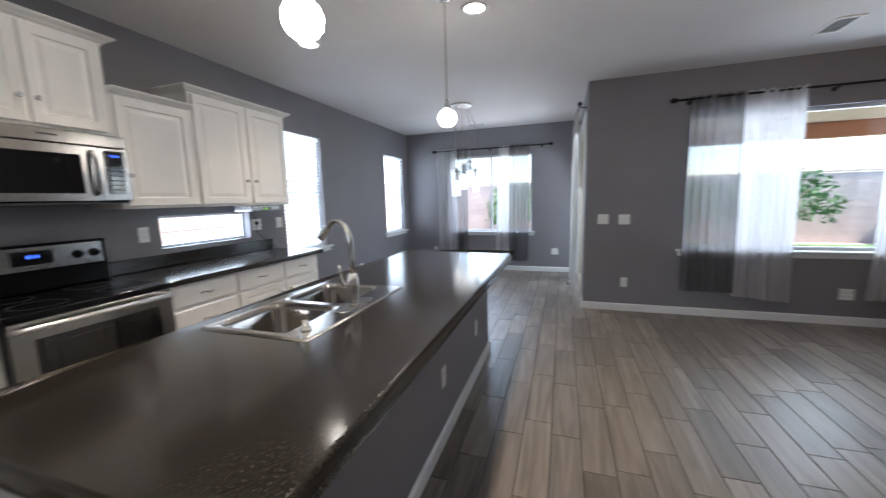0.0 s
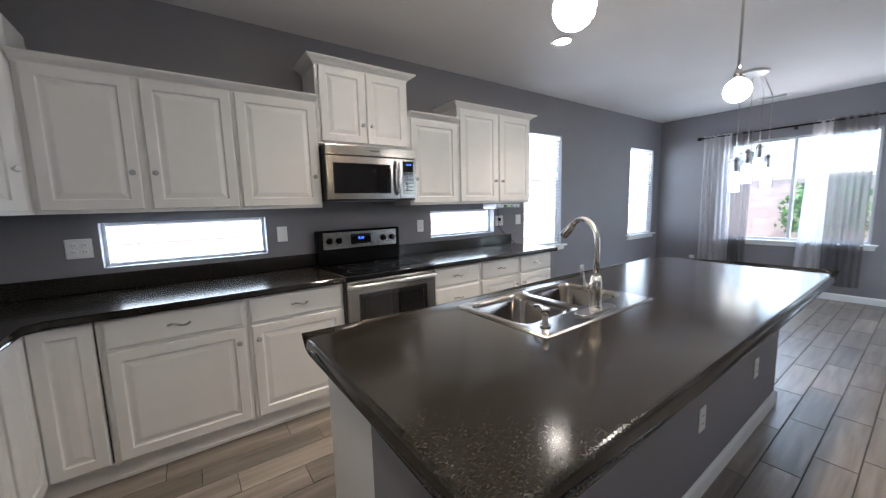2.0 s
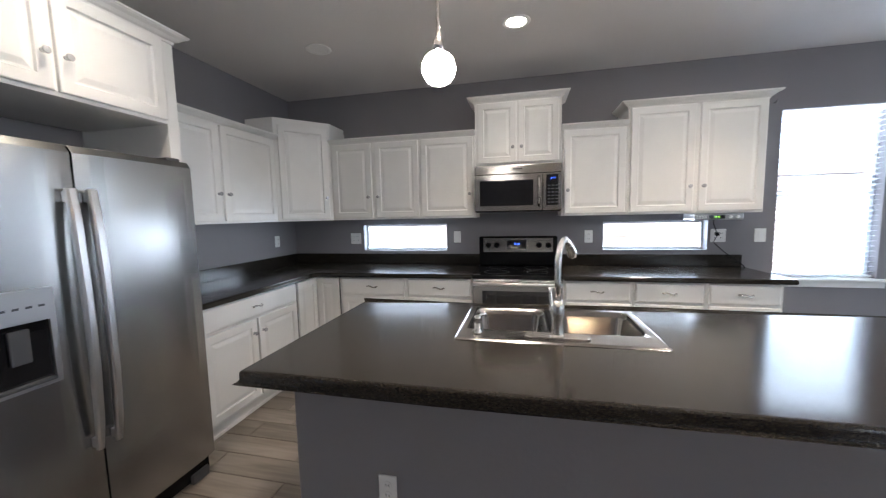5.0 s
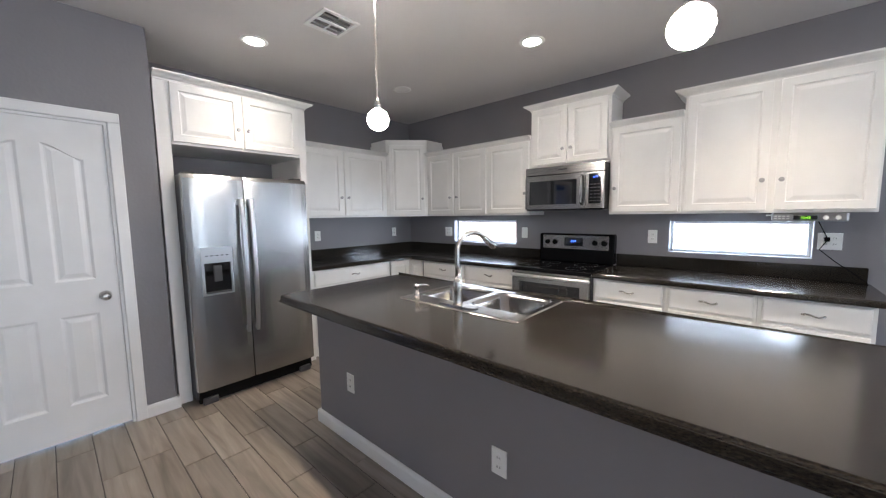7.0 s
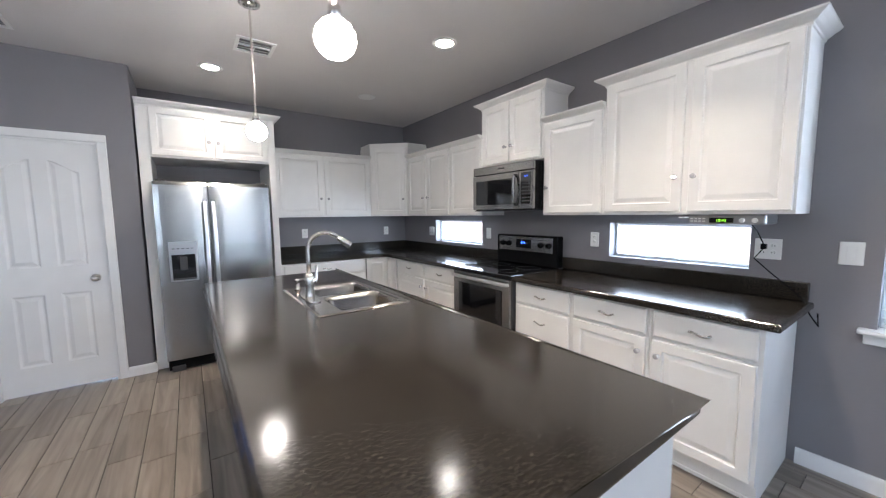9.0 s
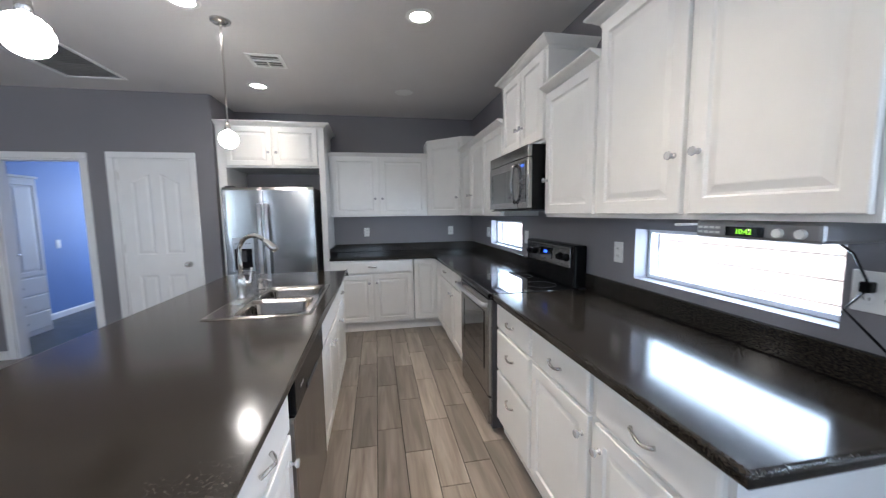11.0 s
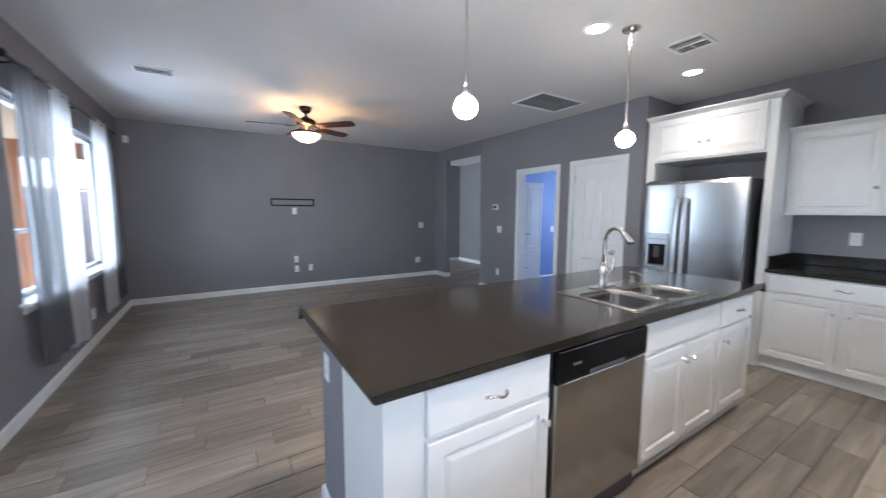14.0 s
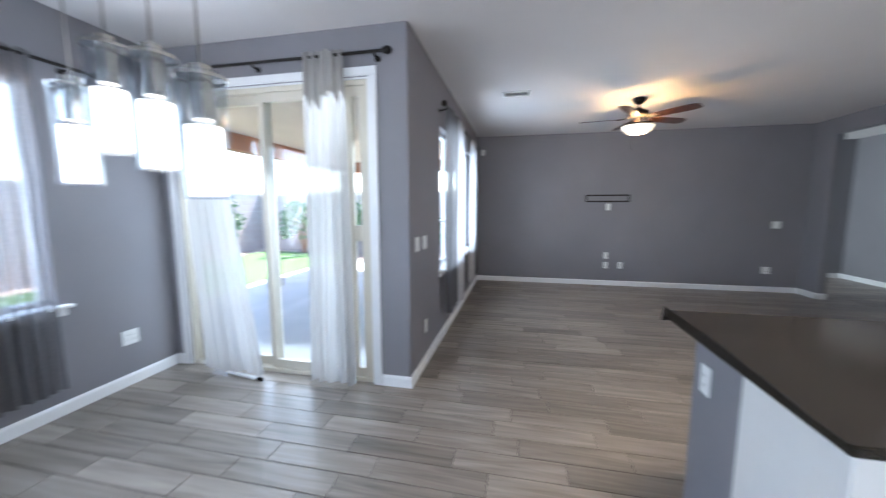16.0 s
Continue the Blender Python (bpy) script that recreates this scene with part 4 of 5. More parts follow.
# ---- range ----
rg = root("range", WEST(2.489, -1.225), "stainless electric range with black glass cooktop", "range")
RW = 0.722
part("body", boxed(0.0, RW, 0.0, 0.60, 0.03, 0.895), DARK_GREY, rg)
part("cooktop", boxed(0.0, RW, -0.012, 0.585, 0.896, 0.916, bevel=0.004), BLACK_GLASS, rg)
part("front_trim", boxed(0.0, RW, -0.03, -0.0125, 0.886, 0.914, bevel=0.004), BLACK, rg)
od = part("oven_door", boxed(0.004, RW - 0.004, -0.03, -0.001, 0.25, 0.882, bevel=0.005), STEEL_H, rg)
part("oven_window", panel(bmesh.new(), 0.085, RW - 0.085, 0.40, 0.785, [(0.0, 0.0), (0.03, 0.0), (0.034, 0.003)], back=0.006), BLACK_GLASS, od, m=pose(0, -0.0345, 0))
hb = tube(bmesh.new(), [(0.015, -0.031, 0.842), (0.02, -0.058, 0.845), (0.05, -0.070, 0.848), (RW * 0.5, -0.078, 0.850), (RW - 0.05, -0.070, 0.848), (RW - 0.02, -0.058, 0.845), (RW - 0.015, -0.031, 0.842)], 0.015, 12)
part("door_handle", hb, HANDLE, od, "curved stainless bar handle", smooth=True)
part("drawer", boxed(0.004, RW - 0.004, -0.026, -0.001, 0.06, 0.238, bevel=0.005), STEEL_H, rg)
bg = part("backguard", boxed(-0.006, RW + 0.006, 0.545, 0.635, 0.917, 1.197, bevel=0.012), BLACK, rg)
bgp = part("control_panel", boxed(0.035, RW - 0.035, 0.536, 0.5445, 1.045, 1.182, bevel=0.003), STEEL_H, rg)
part("display", boxed(0.265, 0.445, 0.531, 0.5355, 1.078, 1.16, bevel=0.002), BLACK_GLASS, bgp)
writing("clock_digits", "8:14", 0.030, BLUE_LED, bgp, pose(0.355, 0.530, 1.125, 90))
for x in (0.085, 0.165, 0.56, 0.645):
    part("control_knob", lathed([(0, 0), (0.026, 0.0), (0.026, 0.006), (0.020, 0.010), (0.018, 0.028), (0, 0.030)], 18, pose(x, 0.536, 1.113, 90)), BLACK, bgp, smooth=False)
part("badge", boxed(0.33, 0.39, 0.534, 0.5355, 1.058, 1.066), DARK_GREY, bgp)
for x, y, r in ((0.19, 0.15, 0.105), (0.53, 0.15, 0.085), (0.19, 0.41, 0.085), (0.53, 0.41, 0.105)):
    bm = bmesh.new()
    lathe(bm, [(r - 0.002, 0.9163), (r - 0.002, 0.9168), (r, 0.9168), (r, 0.9163)], 40, pose(x, y, 0))
    part("burner_ring", bm, DARK_GREY, rg)

# ---- microwave ----
mw = root("microwave", WEST(2.487, -1.475), "stainless over-the-range microwave with a black window", "microwave")
MW = 0.732
part("body", boxed(0.0, MW, 0.0, 0.392, 1.432, 1.828, bevel=0.004), BLACK, mw)
part("top_grille", boxed(0.0, MW, -0.028, -0.001, 1.755, 1.828, bevel=0.005), STEEL_H, mw)
md = part("door", cells([0.0, 0.045, 0.50, 0.575], [1.44, 1.482, 1.70, 1.75], -0.03, -0.001, lambda u, v, w: (u, w, v), lambda u, v: 0.045 < u < 0.50 and 1.482 < v < 1.70), STEEL_H, mw)
part("window", boxed(0.045, 0.50, -0.026, -0.010, 1.482, 1.70), BLACK_GLASS, md)
part("door_handle", tube(bmesh.new(), [(0.545, -0.032, 1.475), (0.548, -0.055, 1.50), (0.55, -0.068, 1.60), (0.548, -0.055, 1.70), (0.545, -0.032, 1.725)], 0.012, 10), STEEL, md, "curved stainless handle", smooth=True)
cp = part("control_panel", boxed(0.578, MW, -0.03, -0.001, 1.44, 1.75, bevel=0.004), STEEL_H, mw)
part("keypad", boxed(0.605, MW - 0.028, -0.033, -0.0305, 1.48, 1.735, bevel=0.001), BLACK_GLASS, cp)
writing("clock_digits", "8:14", 0.022, BLUE_LED, cp, pose(0.66, -0.0336, 1.705, 90))
key_me = finish(boxed(-0.010, 0.010, -0.0003, 0.0003, -0.004, 0.004), "key_mark", DARK_GREY)
for i in range(3):
    for j in range(6):
        k = new("key_mark", key_me)
        k.parent, k.location = cp, (0.628 + i * 0.031, -0.0335, 1.504 + j * 0.028)
part("badge", boxed(0.33, 0.41, -0.0292, -0.0282, 1.79, 1.80), DARK_GREY, mw)
part("underside", boxed(0.01, MW - 0.01, -0.02, 0.38, 1.424, 1.431), DARK_GREY, mw)

# ---- refrigerator ----
fr = root("refrigerator", SOUTH(1.041, 1.205), "stainless side-by-side refrigerator with ice dispenser", "refrigerator")
FW = 0.908
part("body", boxed(0.004, FW - 0.004, 0.075, 0.76, 0.03, 1.715, bevel=0.006), DARK_GREY, fr)


def fridge_door(a, b):
    bm = bmesh.new()
    n = 10
    prof = []
    for i in range(n + 1):
        f = i / n
        prof.append((a + (b - a) * f, 0.0 + 0.010 * (2 * f - 1) ** 4))
    back = 0.068
    lo = [bm.verts.new((x, y, 0.115)) for x, y in prof] + [bm.verts.new((b, back, 0.115)), bm.verts.new((a, back, 0.115))]
    z1 = [1.685, 1.715]
    hi = [bm.verts.new((x, y, z1[0])) for x, y in prof] + [bm.verts.new((b, back, z1[0])), bm.verts.new((a, back, z1[0]))]
    tp = [bm.verts.new((x, y + 0.022, z1[1])) for x, y in prof] + [bm.verts.new((b, back, z1[1])), bm.verts.new((a, back, z1[1]))]
    for u, v in ((lo, hi), (hi, tp)):
        for k in range(len(u)):
            j = (k + 1) % len(u)
            bm.faces.new([u[k], u[j], v[j], v[k]])
    bm.faces.new(lo[::-1])
    bm.faces.new(tp)
    return bm


fd1 = part("freezer_door", fridge_door(0.0, 0.392), STEEL, fr, smooth=False)
fd2 = part("refrigerator_door", fridge_door(0.400, FW), STEEL, fr, smooth=False)
for d, x in ((fd1, 0.362), (fd2, 0.430)):
    hm = bmesh.new()
    sec = [(0.50, -0.030, 0.011), (0.62, -0.044, 0.014), (0.82, -0.053, 0.016), (1.02, -0.056, 0.017), (1.22, -0.053, 0.017), (1.42, -0.044, 0.017), (1.545, -0.030, 0.017)]
    loft(hm, [([(x - w, y + 0.014), (x - w, y), (x - w * 0.6, y - 0.006), (x + w * 0.6, y - 0.006), (x + w, y), (x + w, y + 0.014)], z) for z, y, w in sec])
    box(hm, x - 0.012, x + 0.012, -0.030, 0.003, 0.51, 0.55, bevel=0.003)
    box(hm, x - 0.014, x + 0.014, -0.030, 0.003, 1.495, 1.535, bevel=0.003)
    part("door_handle", hm, HANDLE, d, "long flat stainless handle")
dp = part("dispenser", cells([0.075, 0.092, 0.265, 0.282], [0.83, 0.85, 1.07, 1.185], -0.012, 0.006, lambda u, v, w: (u, w, v), lambda u, v: 0.092 < u < 0.265 and 0.85 < v < 1.07), SILVER, fd1)
part("recess", boxed(0.092, 0.265, -0.0005, 0.004, 0.85, 1.07), BLACK_GLASS, fd1)
part("paddle", boxed(0.15, 0.205, -0.016, -0.001, 0.93, 1.05, bevel=0.005), DARK_GREY, fd1)
part("drip_tray", boxed(0.095, 0.262, -0.022, -0.001, 0.845, 0.857, bevel=0.002), DARK_GREY, fd1)
mark_me = finish(boxed(-0.009, 0.009, -0.0006, 0.0006, -0.004, 0.004), "button_mark", DARK_GREY)
for i in range(5):
    k = new("button_mark", mark_me)
    k.parent, k.location = fd1, (0.109 + i * 0.034, -0.0129, 1.124)
part("badge", boxed(0.70, 0.77, 0.0005, 0.0035, 1.625, 1.64), DARK_GREY, fd2)
part("kick_grille", boxed(0.01, FW - 0.01, 0.04, 0.07, 0.012, 0.105, bevel=0.006), BLACK, fr)
for a in (0.03, FW - 0.13):
    part("foot", boxed(a, a + 0.10, 0.02, 0.06, 0.0, 0.05, bevel=0.006), DARK_GREY, fr)
for a in (0.02, FW - 0.09):
    part("hinge_cover", boxed(a, a + 0.07, 0.05, 0.16, 1.716, 1.735, bevel=0.006), DARK_GREY, fr)

# ---- island ----
IX0, IX1, IY0, IY1 = -0.252, 0.746, 1.977, 4.808
SKX0, SKX1, SKY0, SKY1 = -0.190, 0.330, 2.627, 3.428
itop = cells([IX0, SKX0 + 0.03, SKX1 - 0.03, IX1], [IY0, SKY0 + 0.03, SKY1 - 0.03, IY1], 0.872, 0.914, lambda u, v, w: (u, v, w),
             lambda u, v: SKX0 + 0.03 < u < SKX1 - 0.03 and SKY0 + 0.03 < v < SKY1 - 0.03)
rim = [e for e in itop.edges if abs(e.verts[0].co.z - e.verts[1].co.z) < 1e-5 and all(
    abs(v.co.x - IX0) < 1e-5 or abs(v.co.x - IX1) < 1e-5 or abs(v.co.y - IY0) < 1e-5 or abs(v.co.y - IY1) < 1e-5 for v in e.verts)
    and len(e.link_faces) == 2 and abs(e.link_faces[0].normal.dot(e.link_faces[1].normal)) < 0.5]
itop.normal_update()
rim = [e for e in itop.edges if len(e.link_faces) == 2 and abs(e.link_faces[0].normal.dot(e.link_faces[1].normal)) < 0.5 and all(
    min(abs(v.co.x - IX0), abs(v.co.x - IX1), abs(v.co.y - IY0), abs(v.co.y - IY1)) < 1e-5 for v in e.verts)]
bmesh.ops.bevel(itop, geom=rim, offset=0.013, segments=3, affect='EDGES', profile=0.5)
tagged(part("island_countertop", itop, COUNTER), "large dark speckled laminate island countertop", "countertop")
XF, XP, XE = -0.205, 0.20, 0.53
tagged(part("wall_island", boxed(XP, XE, IY0 + 0.045, IY1 - 0.045, 0, 0.8715, bevel=0.012), WALL), "grey painted half wall at the back of the island", "half wall", kind="structure")
baseboard([(XP + 0.012, IY1 - 0.045), (XE, IY1 - 0.045), (XE, IY0 + 0.045), (XP + 0.012, IY0 + 0.045)][::-1])
EAST = lambda y, x: pose(x, y, 0, 0, 0, -90)
ID = XP - XF - 0.002


def island_unit(y1, w, fronts, label="white painted island base cabinet with nickel hardware", low_top=None):
    return cabinet(EAST(y1, XF), w, ID, ZB, 0.871, fronts, label, "base cabinet", "island cabinets", toe=True, name="base_cabinet", low_top=low_top)


island_unit(IY1 - 0.045, 0.70, [("drawer", 0.14, 0.685, 0.70, 0.855, 0.41, 0.775), ("door", 0.14, 0.685, 0.125, 0.682, 0.652, 0.60)])
island_unit(3.405, 0.86, [("false", 0.02, 0.845, 0.70, 0.855, None, None), ("door", 0.02, 0.425, 0.125, 0.682, 0.395, 0.60), ("door", 0.44, 0.845, 0.125, 0.682, 0.47, 0.60)], low_top=0.70)
island_unit(2.545, 0.51, [("drawer", 0.02, 0.49, 0.70, 0.855, 0.255, 0.775), ("door", 0.02, 0.49, 0.125, 0.682, 0.052, 0.60)])
dw = root("dishwasher", EAST(4.052, XF), "stainless dishwasher with a black control panel", "dishwasher")
DW = 0.642
part("body", boxed(0.004, DW - 0.004, 0.0, ID - 0.004, 0.02, 0.865), DARK_GREY, dw)
part("door", boxed(0.006, DW - 0.006, -0.028, -0.001, 0.125, 0.722, bevel=0.004), STEEL_V, dw)
dcp = part("control_panel", boxed(0.006, DW - 0.006, -0.034, -0.001, 0.726, 0.862, bevel=0.006), BLACK, dw)
part("pocket_handle", boxed(0.20, DW - 0.20, -0.038, -0.0345, 0.732, 0.75, bevel=0.001), DARK_GREY, dcp)
part("badge", boxed(0.09, 0.14, -0.0352, -0.0342, 0.79, 0.80), SILVER, dcp)
part("toe_panel", boxed(0.01, DW - 0.01, 0.03, 0.04, 0.005, 0.118), BLACK, dw)

# ---- sink ----
sk = root("sink", pose(0, 0, 0.9145), "stainless double-bowl drop-in sink", "sink")


bowl_x0, bowl_x1 = SKX0 + 0.035, 0.205
ym = (SKY0 + SKY1) / 2
deck = cells([SKX0 + 0.012, bowl_x0, bowl_x1, SKX1 - 0.012], [SKY0 + 0.012, SKY0 + 0.035, ym - 0.016, ym + 0.016, SKY1 - 0.035, SKY1 - 0.012], 0.003, 0.006, lambda u, v, w: (u, v, w),
             lambda u, v: bowl_x0 < u < bowl_x1 and (SKY0 + 0.035 < v < ym - 0.016 or ym + 0.016 < v < SKY1 - 0.035))
part("deck", deck, SINK, sk)
bmr = bmesh.new()
loft(bmr, [(rounded(SKX0 + 0.014, SKX1 - 0.014, SKY0 + 0.014, SKY1 - 0.014, 0.006), 0.006), (rounded(SKX0 + 0.005, SKX1 - 0.005, SKY0 + 0.005, SKY1 - 0.005, 0.018), 0.005), (rounded(SKX0, SKX1, SKY0, SKY1, 0.022), 0.0)], cap=False)
part("rim", bmr, SINK, sk, smooth=True)
for b0, b1 in ((SKY0 + 0.035, ym - 0.016), (ym + 0.016, SKY1 - 0.035)):
    bm = bmesh.new()
    q = lambda i, r: rounded(bowl_x0 + i, bowl_x1 - i, b0 + i, b1 - i, r)
    loft(bm, [(q(0.0, 0.001), 0.006), (q(0.004, 0.055), 0.0055), (q(0.010, 0.055), 0.0), (q(0.020, 0.055), -0.02), (q(0.030, 0.06), -0.15), (q(0.05, 0.07), -0.175), (q(0.09, 0.05), -0.182)])
    part("bowl", bm, SINK, sk, smooth=True)
    part("drain", lathed([(0, -0.1815), (0.044, -0.1815), (0.044, -0.179), (0.034, -0.179), (0.030, -0.1805), (0, -0.1805)], 20, pose((bowl_x0 + bowl_x1) / 2, (b0 + b1) / 2, 0)), CHROME, sk)

fa = root("faucet", pose(0.262, 3.035, 0.921), "brushed nickel gooseneck pull-down faucet", "faucet")
part("deck_plate", poly_slab(rounded(-0.032, 0.032, -0.125, 0.125, 0.03), 0.0, 0.007, 0.002), CHROME, fa)
part("body", lathed([(0, 0.007), (0.026, 0.007), (0.025, 0.02), (0.022, 0.04), (0.024, 0.075), (0.027, 0.10), (0.024, 0.125), (0.018, 0.15), (0, 0.15)], 20), CHROME, fa, smooth=True)
fdir = Vector((-0.93, 0.34, 0)).normalized()
neck = [Vector((0, 0, 0.14)), Vector((0, 0, 0.22)), Vector((0, 0, 0.285))]
for i in range(1, 13):
    a = math.pi * 0.74 * i / 12
    neck.append(Vector((0, 0, 0.285)) + fdir * 0.098 * (1 - math.cos(a)) + Vector((0, 0, 0.098 * math.sin(a))))
part("gooseneck", tube(bmesh.new(), neck, 0.0125, 12), CHROME, fa, smooth=True)
hd = (neck[-1] - neck[-2]).normalized()
part("spray_head", tube(bmesh.new(), [neck[-1] + hd * k for k in (0, 0.008, 0.03, 0.06, 0.085, 0.09)], [0.0135, 0.016, 0.018, 0.021, 0.021, 0.017], 14), CHROME, fa, smooth=True)
part("handle", tube(bmesh.new(), [(-0.018, -0.008, 0.095), (-0.038, -0.018, 0.10), (-0.045, -0.022, 0.12), (-0.050, -0.025, 0.165), (-0.052, -0.026, 0.19)], [0.014, 0.013, 0.009, 0.007, 0.0075], 10), CHROME, fa, smooth=True)
sd = root("soap_dispenser", pose(0.254, 2.715, 0.921), "brushed nickel soap dispenser on the sink deck", "soap dispenser")
part("collar", lathed([(0, 0), (0.021, 0), (0.021, 0.006), (0.013, 0.012), (0.012, 0.04), (0, 0.04)], 16), CHROME, sd, smooth=True)
part("pump", lathed([(0, 0.04), (0.008, 0.04), (0.008, 0.05), (0.015, 0.052), (0.015, 0.072), (0, 0.074)], 16), CHROME, sd, smooth=True)
part("spout", tube(bmesh.new(), [(0, 0, 0.064), (-0.03, 0.012, 0.068), (-0.065, 0.025, 0.062), (-0.075, 0.029, 0.052)], 0.006, 8), CHROME, sd, smooth=True)

# ---- under-cabinet radio, cord ----
ra = root("under_cabinet_radio", WEST(4.265, -1.585), "silver under-cabinet clock radio with a green display", "clock radio")
part("body", boxed(0.0, 0.35, 0.0, 0.22, 1.328, 1.384, bevel=0.010), SILVER, ra)
rf = part("display", boxed(0.105, 0.215, -0.003, 0.001, 1.338, 1.366, bevel=0.001), BLACK_GLASS, ra)
writing("clock_digits", "10:42", 0.022, GREEN_LED, rf, pose(0.16, -0.0036, 1.351, 90))
for x in (0.252, 0.305):
    part("dial", lathed([(0, 0), (0.013, 0), (0.012, 0.010), (0, 0.011)], 16, pose(x, 0.0, 1.352, 90)), PLATE, ra)
for i in range(4):
    for j in range(2):
        part("button", boxed(0.012 + 0.02 * i, 0.026 + 0.02 * i, -0.003, 0.001, 1.343 + 0.015 * j, 1.350 + 0.015 * j), PLATE, ra)
cord = tube(bmesh.new(), [(-1.80, 4.50, 1.33), (-1.845, 4.52, 1.29), (-1.85, 4.55, 1.22), (-1.845, 4.555, 1.19), (-1.83, 4.52, 1.13), (-1.835, 4.60, 1.05), (-1.82, 4.68, 0.985), (-1.80, 4.74, 0.93), (-1.79, 4.77, 0.86), (-1.82, 4.80, 0.80), (-1.85, 4.79, 0.86)], 0.0035, 6)
pc = part("power_cord", cord, BLACK, None, smooth=True)
tagged(pc, "black power cord hanging from a wall outlet", "power cord")
part("plug", boxed(-1.862, -1.835, 4.542, 4.568, 1.185, 1.215, bevel=0.004), BLACK, pc)
paper = tagged(part("paper_sheet", boxed(-1.60, -1.53, 4.235, 4.262, 1.365, 1.372), PLATE), "small folded white paper under the cabinet", "paper")


# ---- wall plates ----
def plate(m, kind, label, w=0.072, gangs=1):
    """An electrical plate that faces -y in its own space, centred on z = 0."""
    wide = w + 0.046 * (gangs - 1)
    p = root(kind, m, label, kind.replace("_", " "), "wall plates")
    part("cover", boxed(-wide / 2, wide / 2, -0.006, 0.0, -0.058, 0.058, bevel=0.003), PLATE, p)
    for g in range(gangs):
        cx = (g - (gangs - 1) / 2) * 0.046
        if kind == "wall_outlet":
            for dz in (-0.02, 0.02):
                part("socket", lathed([(0, 0), (0.0165, 0), (0.0155, 0.002), (0, 0.002)], 16, pose(cx, -0.006, dz, 90)), PLATE, p)
                for dx in (-0.006, 0.006):
                    part("slot", boxed(cx + dx - 0.0012, cx + dx + 0.0012, -0.0086, -0.0078, dz - 0.004, dz + 0.006), GAP_SHADE, p)
        else:
            part("rocker", boxed(cx - 0.017, cx + 0.017, -0.010, -0.006, -0.034, 0.034, bevel=0.002), PLATE, p)
    return p


OUT, SW = "white duplex wall outlet with cover plate", "white rocker light switch with cover plate"
for y in (3.505, 4.57):
    plate(WEST(0, W) @ pose(y, 0, 1.185), "wall_outlet", OUT, gangs=2 if y > 4 else 1)
plate(WEST(0, W) @ pose(1.13, 0, 1.18), "wall_outlet", OUT, gangs=2)
plate(WEST(0, W) @ pose(2.25, 0, 1.19), "light_switch", SW)
plate(WEST(0, W) @ pose(4.885, 0, 1.185), "light_switch", SW, w=0.085)
plate(WEST(0, W) @ pose(6.55, 0, 0.36), "wall_outlet", OUT)
for x in (-0.40, -1.55):
    plate(SOUTH(x, S), "wall_outlet", OUT) .location.z = 1.175
for y in (2.405, 3.47, 4.275):
    plate(pose(XE, y, 0.39, 0, 0, 90), "wall_outlet", OUT)
plate(pose(0.42, IY1 - 0.045, 0.72, 0, 0, 180), "wall_outlet", OUT)
plate(pose(1.615, N_LIV, 1.105), "light_switch", SW, gangs=2)
plate(pose(1.843, N_LIV, 1.10), "light_switch", SW, gangs=2)
plate(pose(1.865, N_LIV, 0.35), "wall_outlet", OUT)
plate(pose(3.91, N_LIV, 0.32), "wall_outlet", OUT, gangs=2)
plate(pose(1.03, N_DIN, 0.38), "wall_outlet", OUT, gangs=2)
plate(pose(-1.30, N_DIN, 0.38), "wall_outlet", OUT)
TVW = lambda y, z: pose(E_TV, y, z, 0, 0, -90)
plate(TVW(3.985, 0.362), "wall_outlet", OUT)
plate(TVW(3.744, 0.368), "wall_outlet", OUT)
plate(TVW(3.988, 0.537), "wall_outlet", "white low-voltage wall plate", w=0.07)
plate(TVW(3.988, 1.40), "wall_outlet", OUT)
plate(TVW(1.437, 1.11), "light_switch", SW, gangs=2)
plate(TVW(1.52, 0.36), "wall_outlet", OUT, gangs=2)
plate(pose(3.563, P, 1.103, 0, 0, 180), "light_switch", SW, gangs=2)
plate(pose(3.588, P, 0.36, 0, 0, 180), "wall_outlet", OUT)
plate(pose(3.98, -0.75, 1.05, 0, 0, -90), "light_switch", SW)
th = root("thermostat", pose(3.665, P, 1.483, 0, 0, 180), "white wall thermostat with a grey screen", "thermostat")
part("case", boxed(-0.065, 0.065, -0.024, 0, -0.045, 0.045, bevel=0.006), PLATE, th)
part("screen", boxed(-0.045, 0.045, -0.0255, -0.0235, -0.025, 0.025), DARK_GREY, th)
dc = root("door_chime", pose(6.15, -0.75, 2.10, 0, 0, 180), "white door chime box on the hall wall", "door chime")
part("case", boxed(-0.09, 0.09, -0.045, 0, -0.06, 0.06, bevel=0.008), PLATE, dc)
for y in (4.93, 5.78):
    hk = root("curtain_bracket", WEST(0, W) @ pose(y, 0, 2.28), "small leftover curtain rod bracket on the wall", "bracket")
    part("arm", tube(bmesh.new(), [(0, 0, 0), (0, -0.03, 0), (0, -0.035, 0.02)], 0.006, 8), WALL, hk)

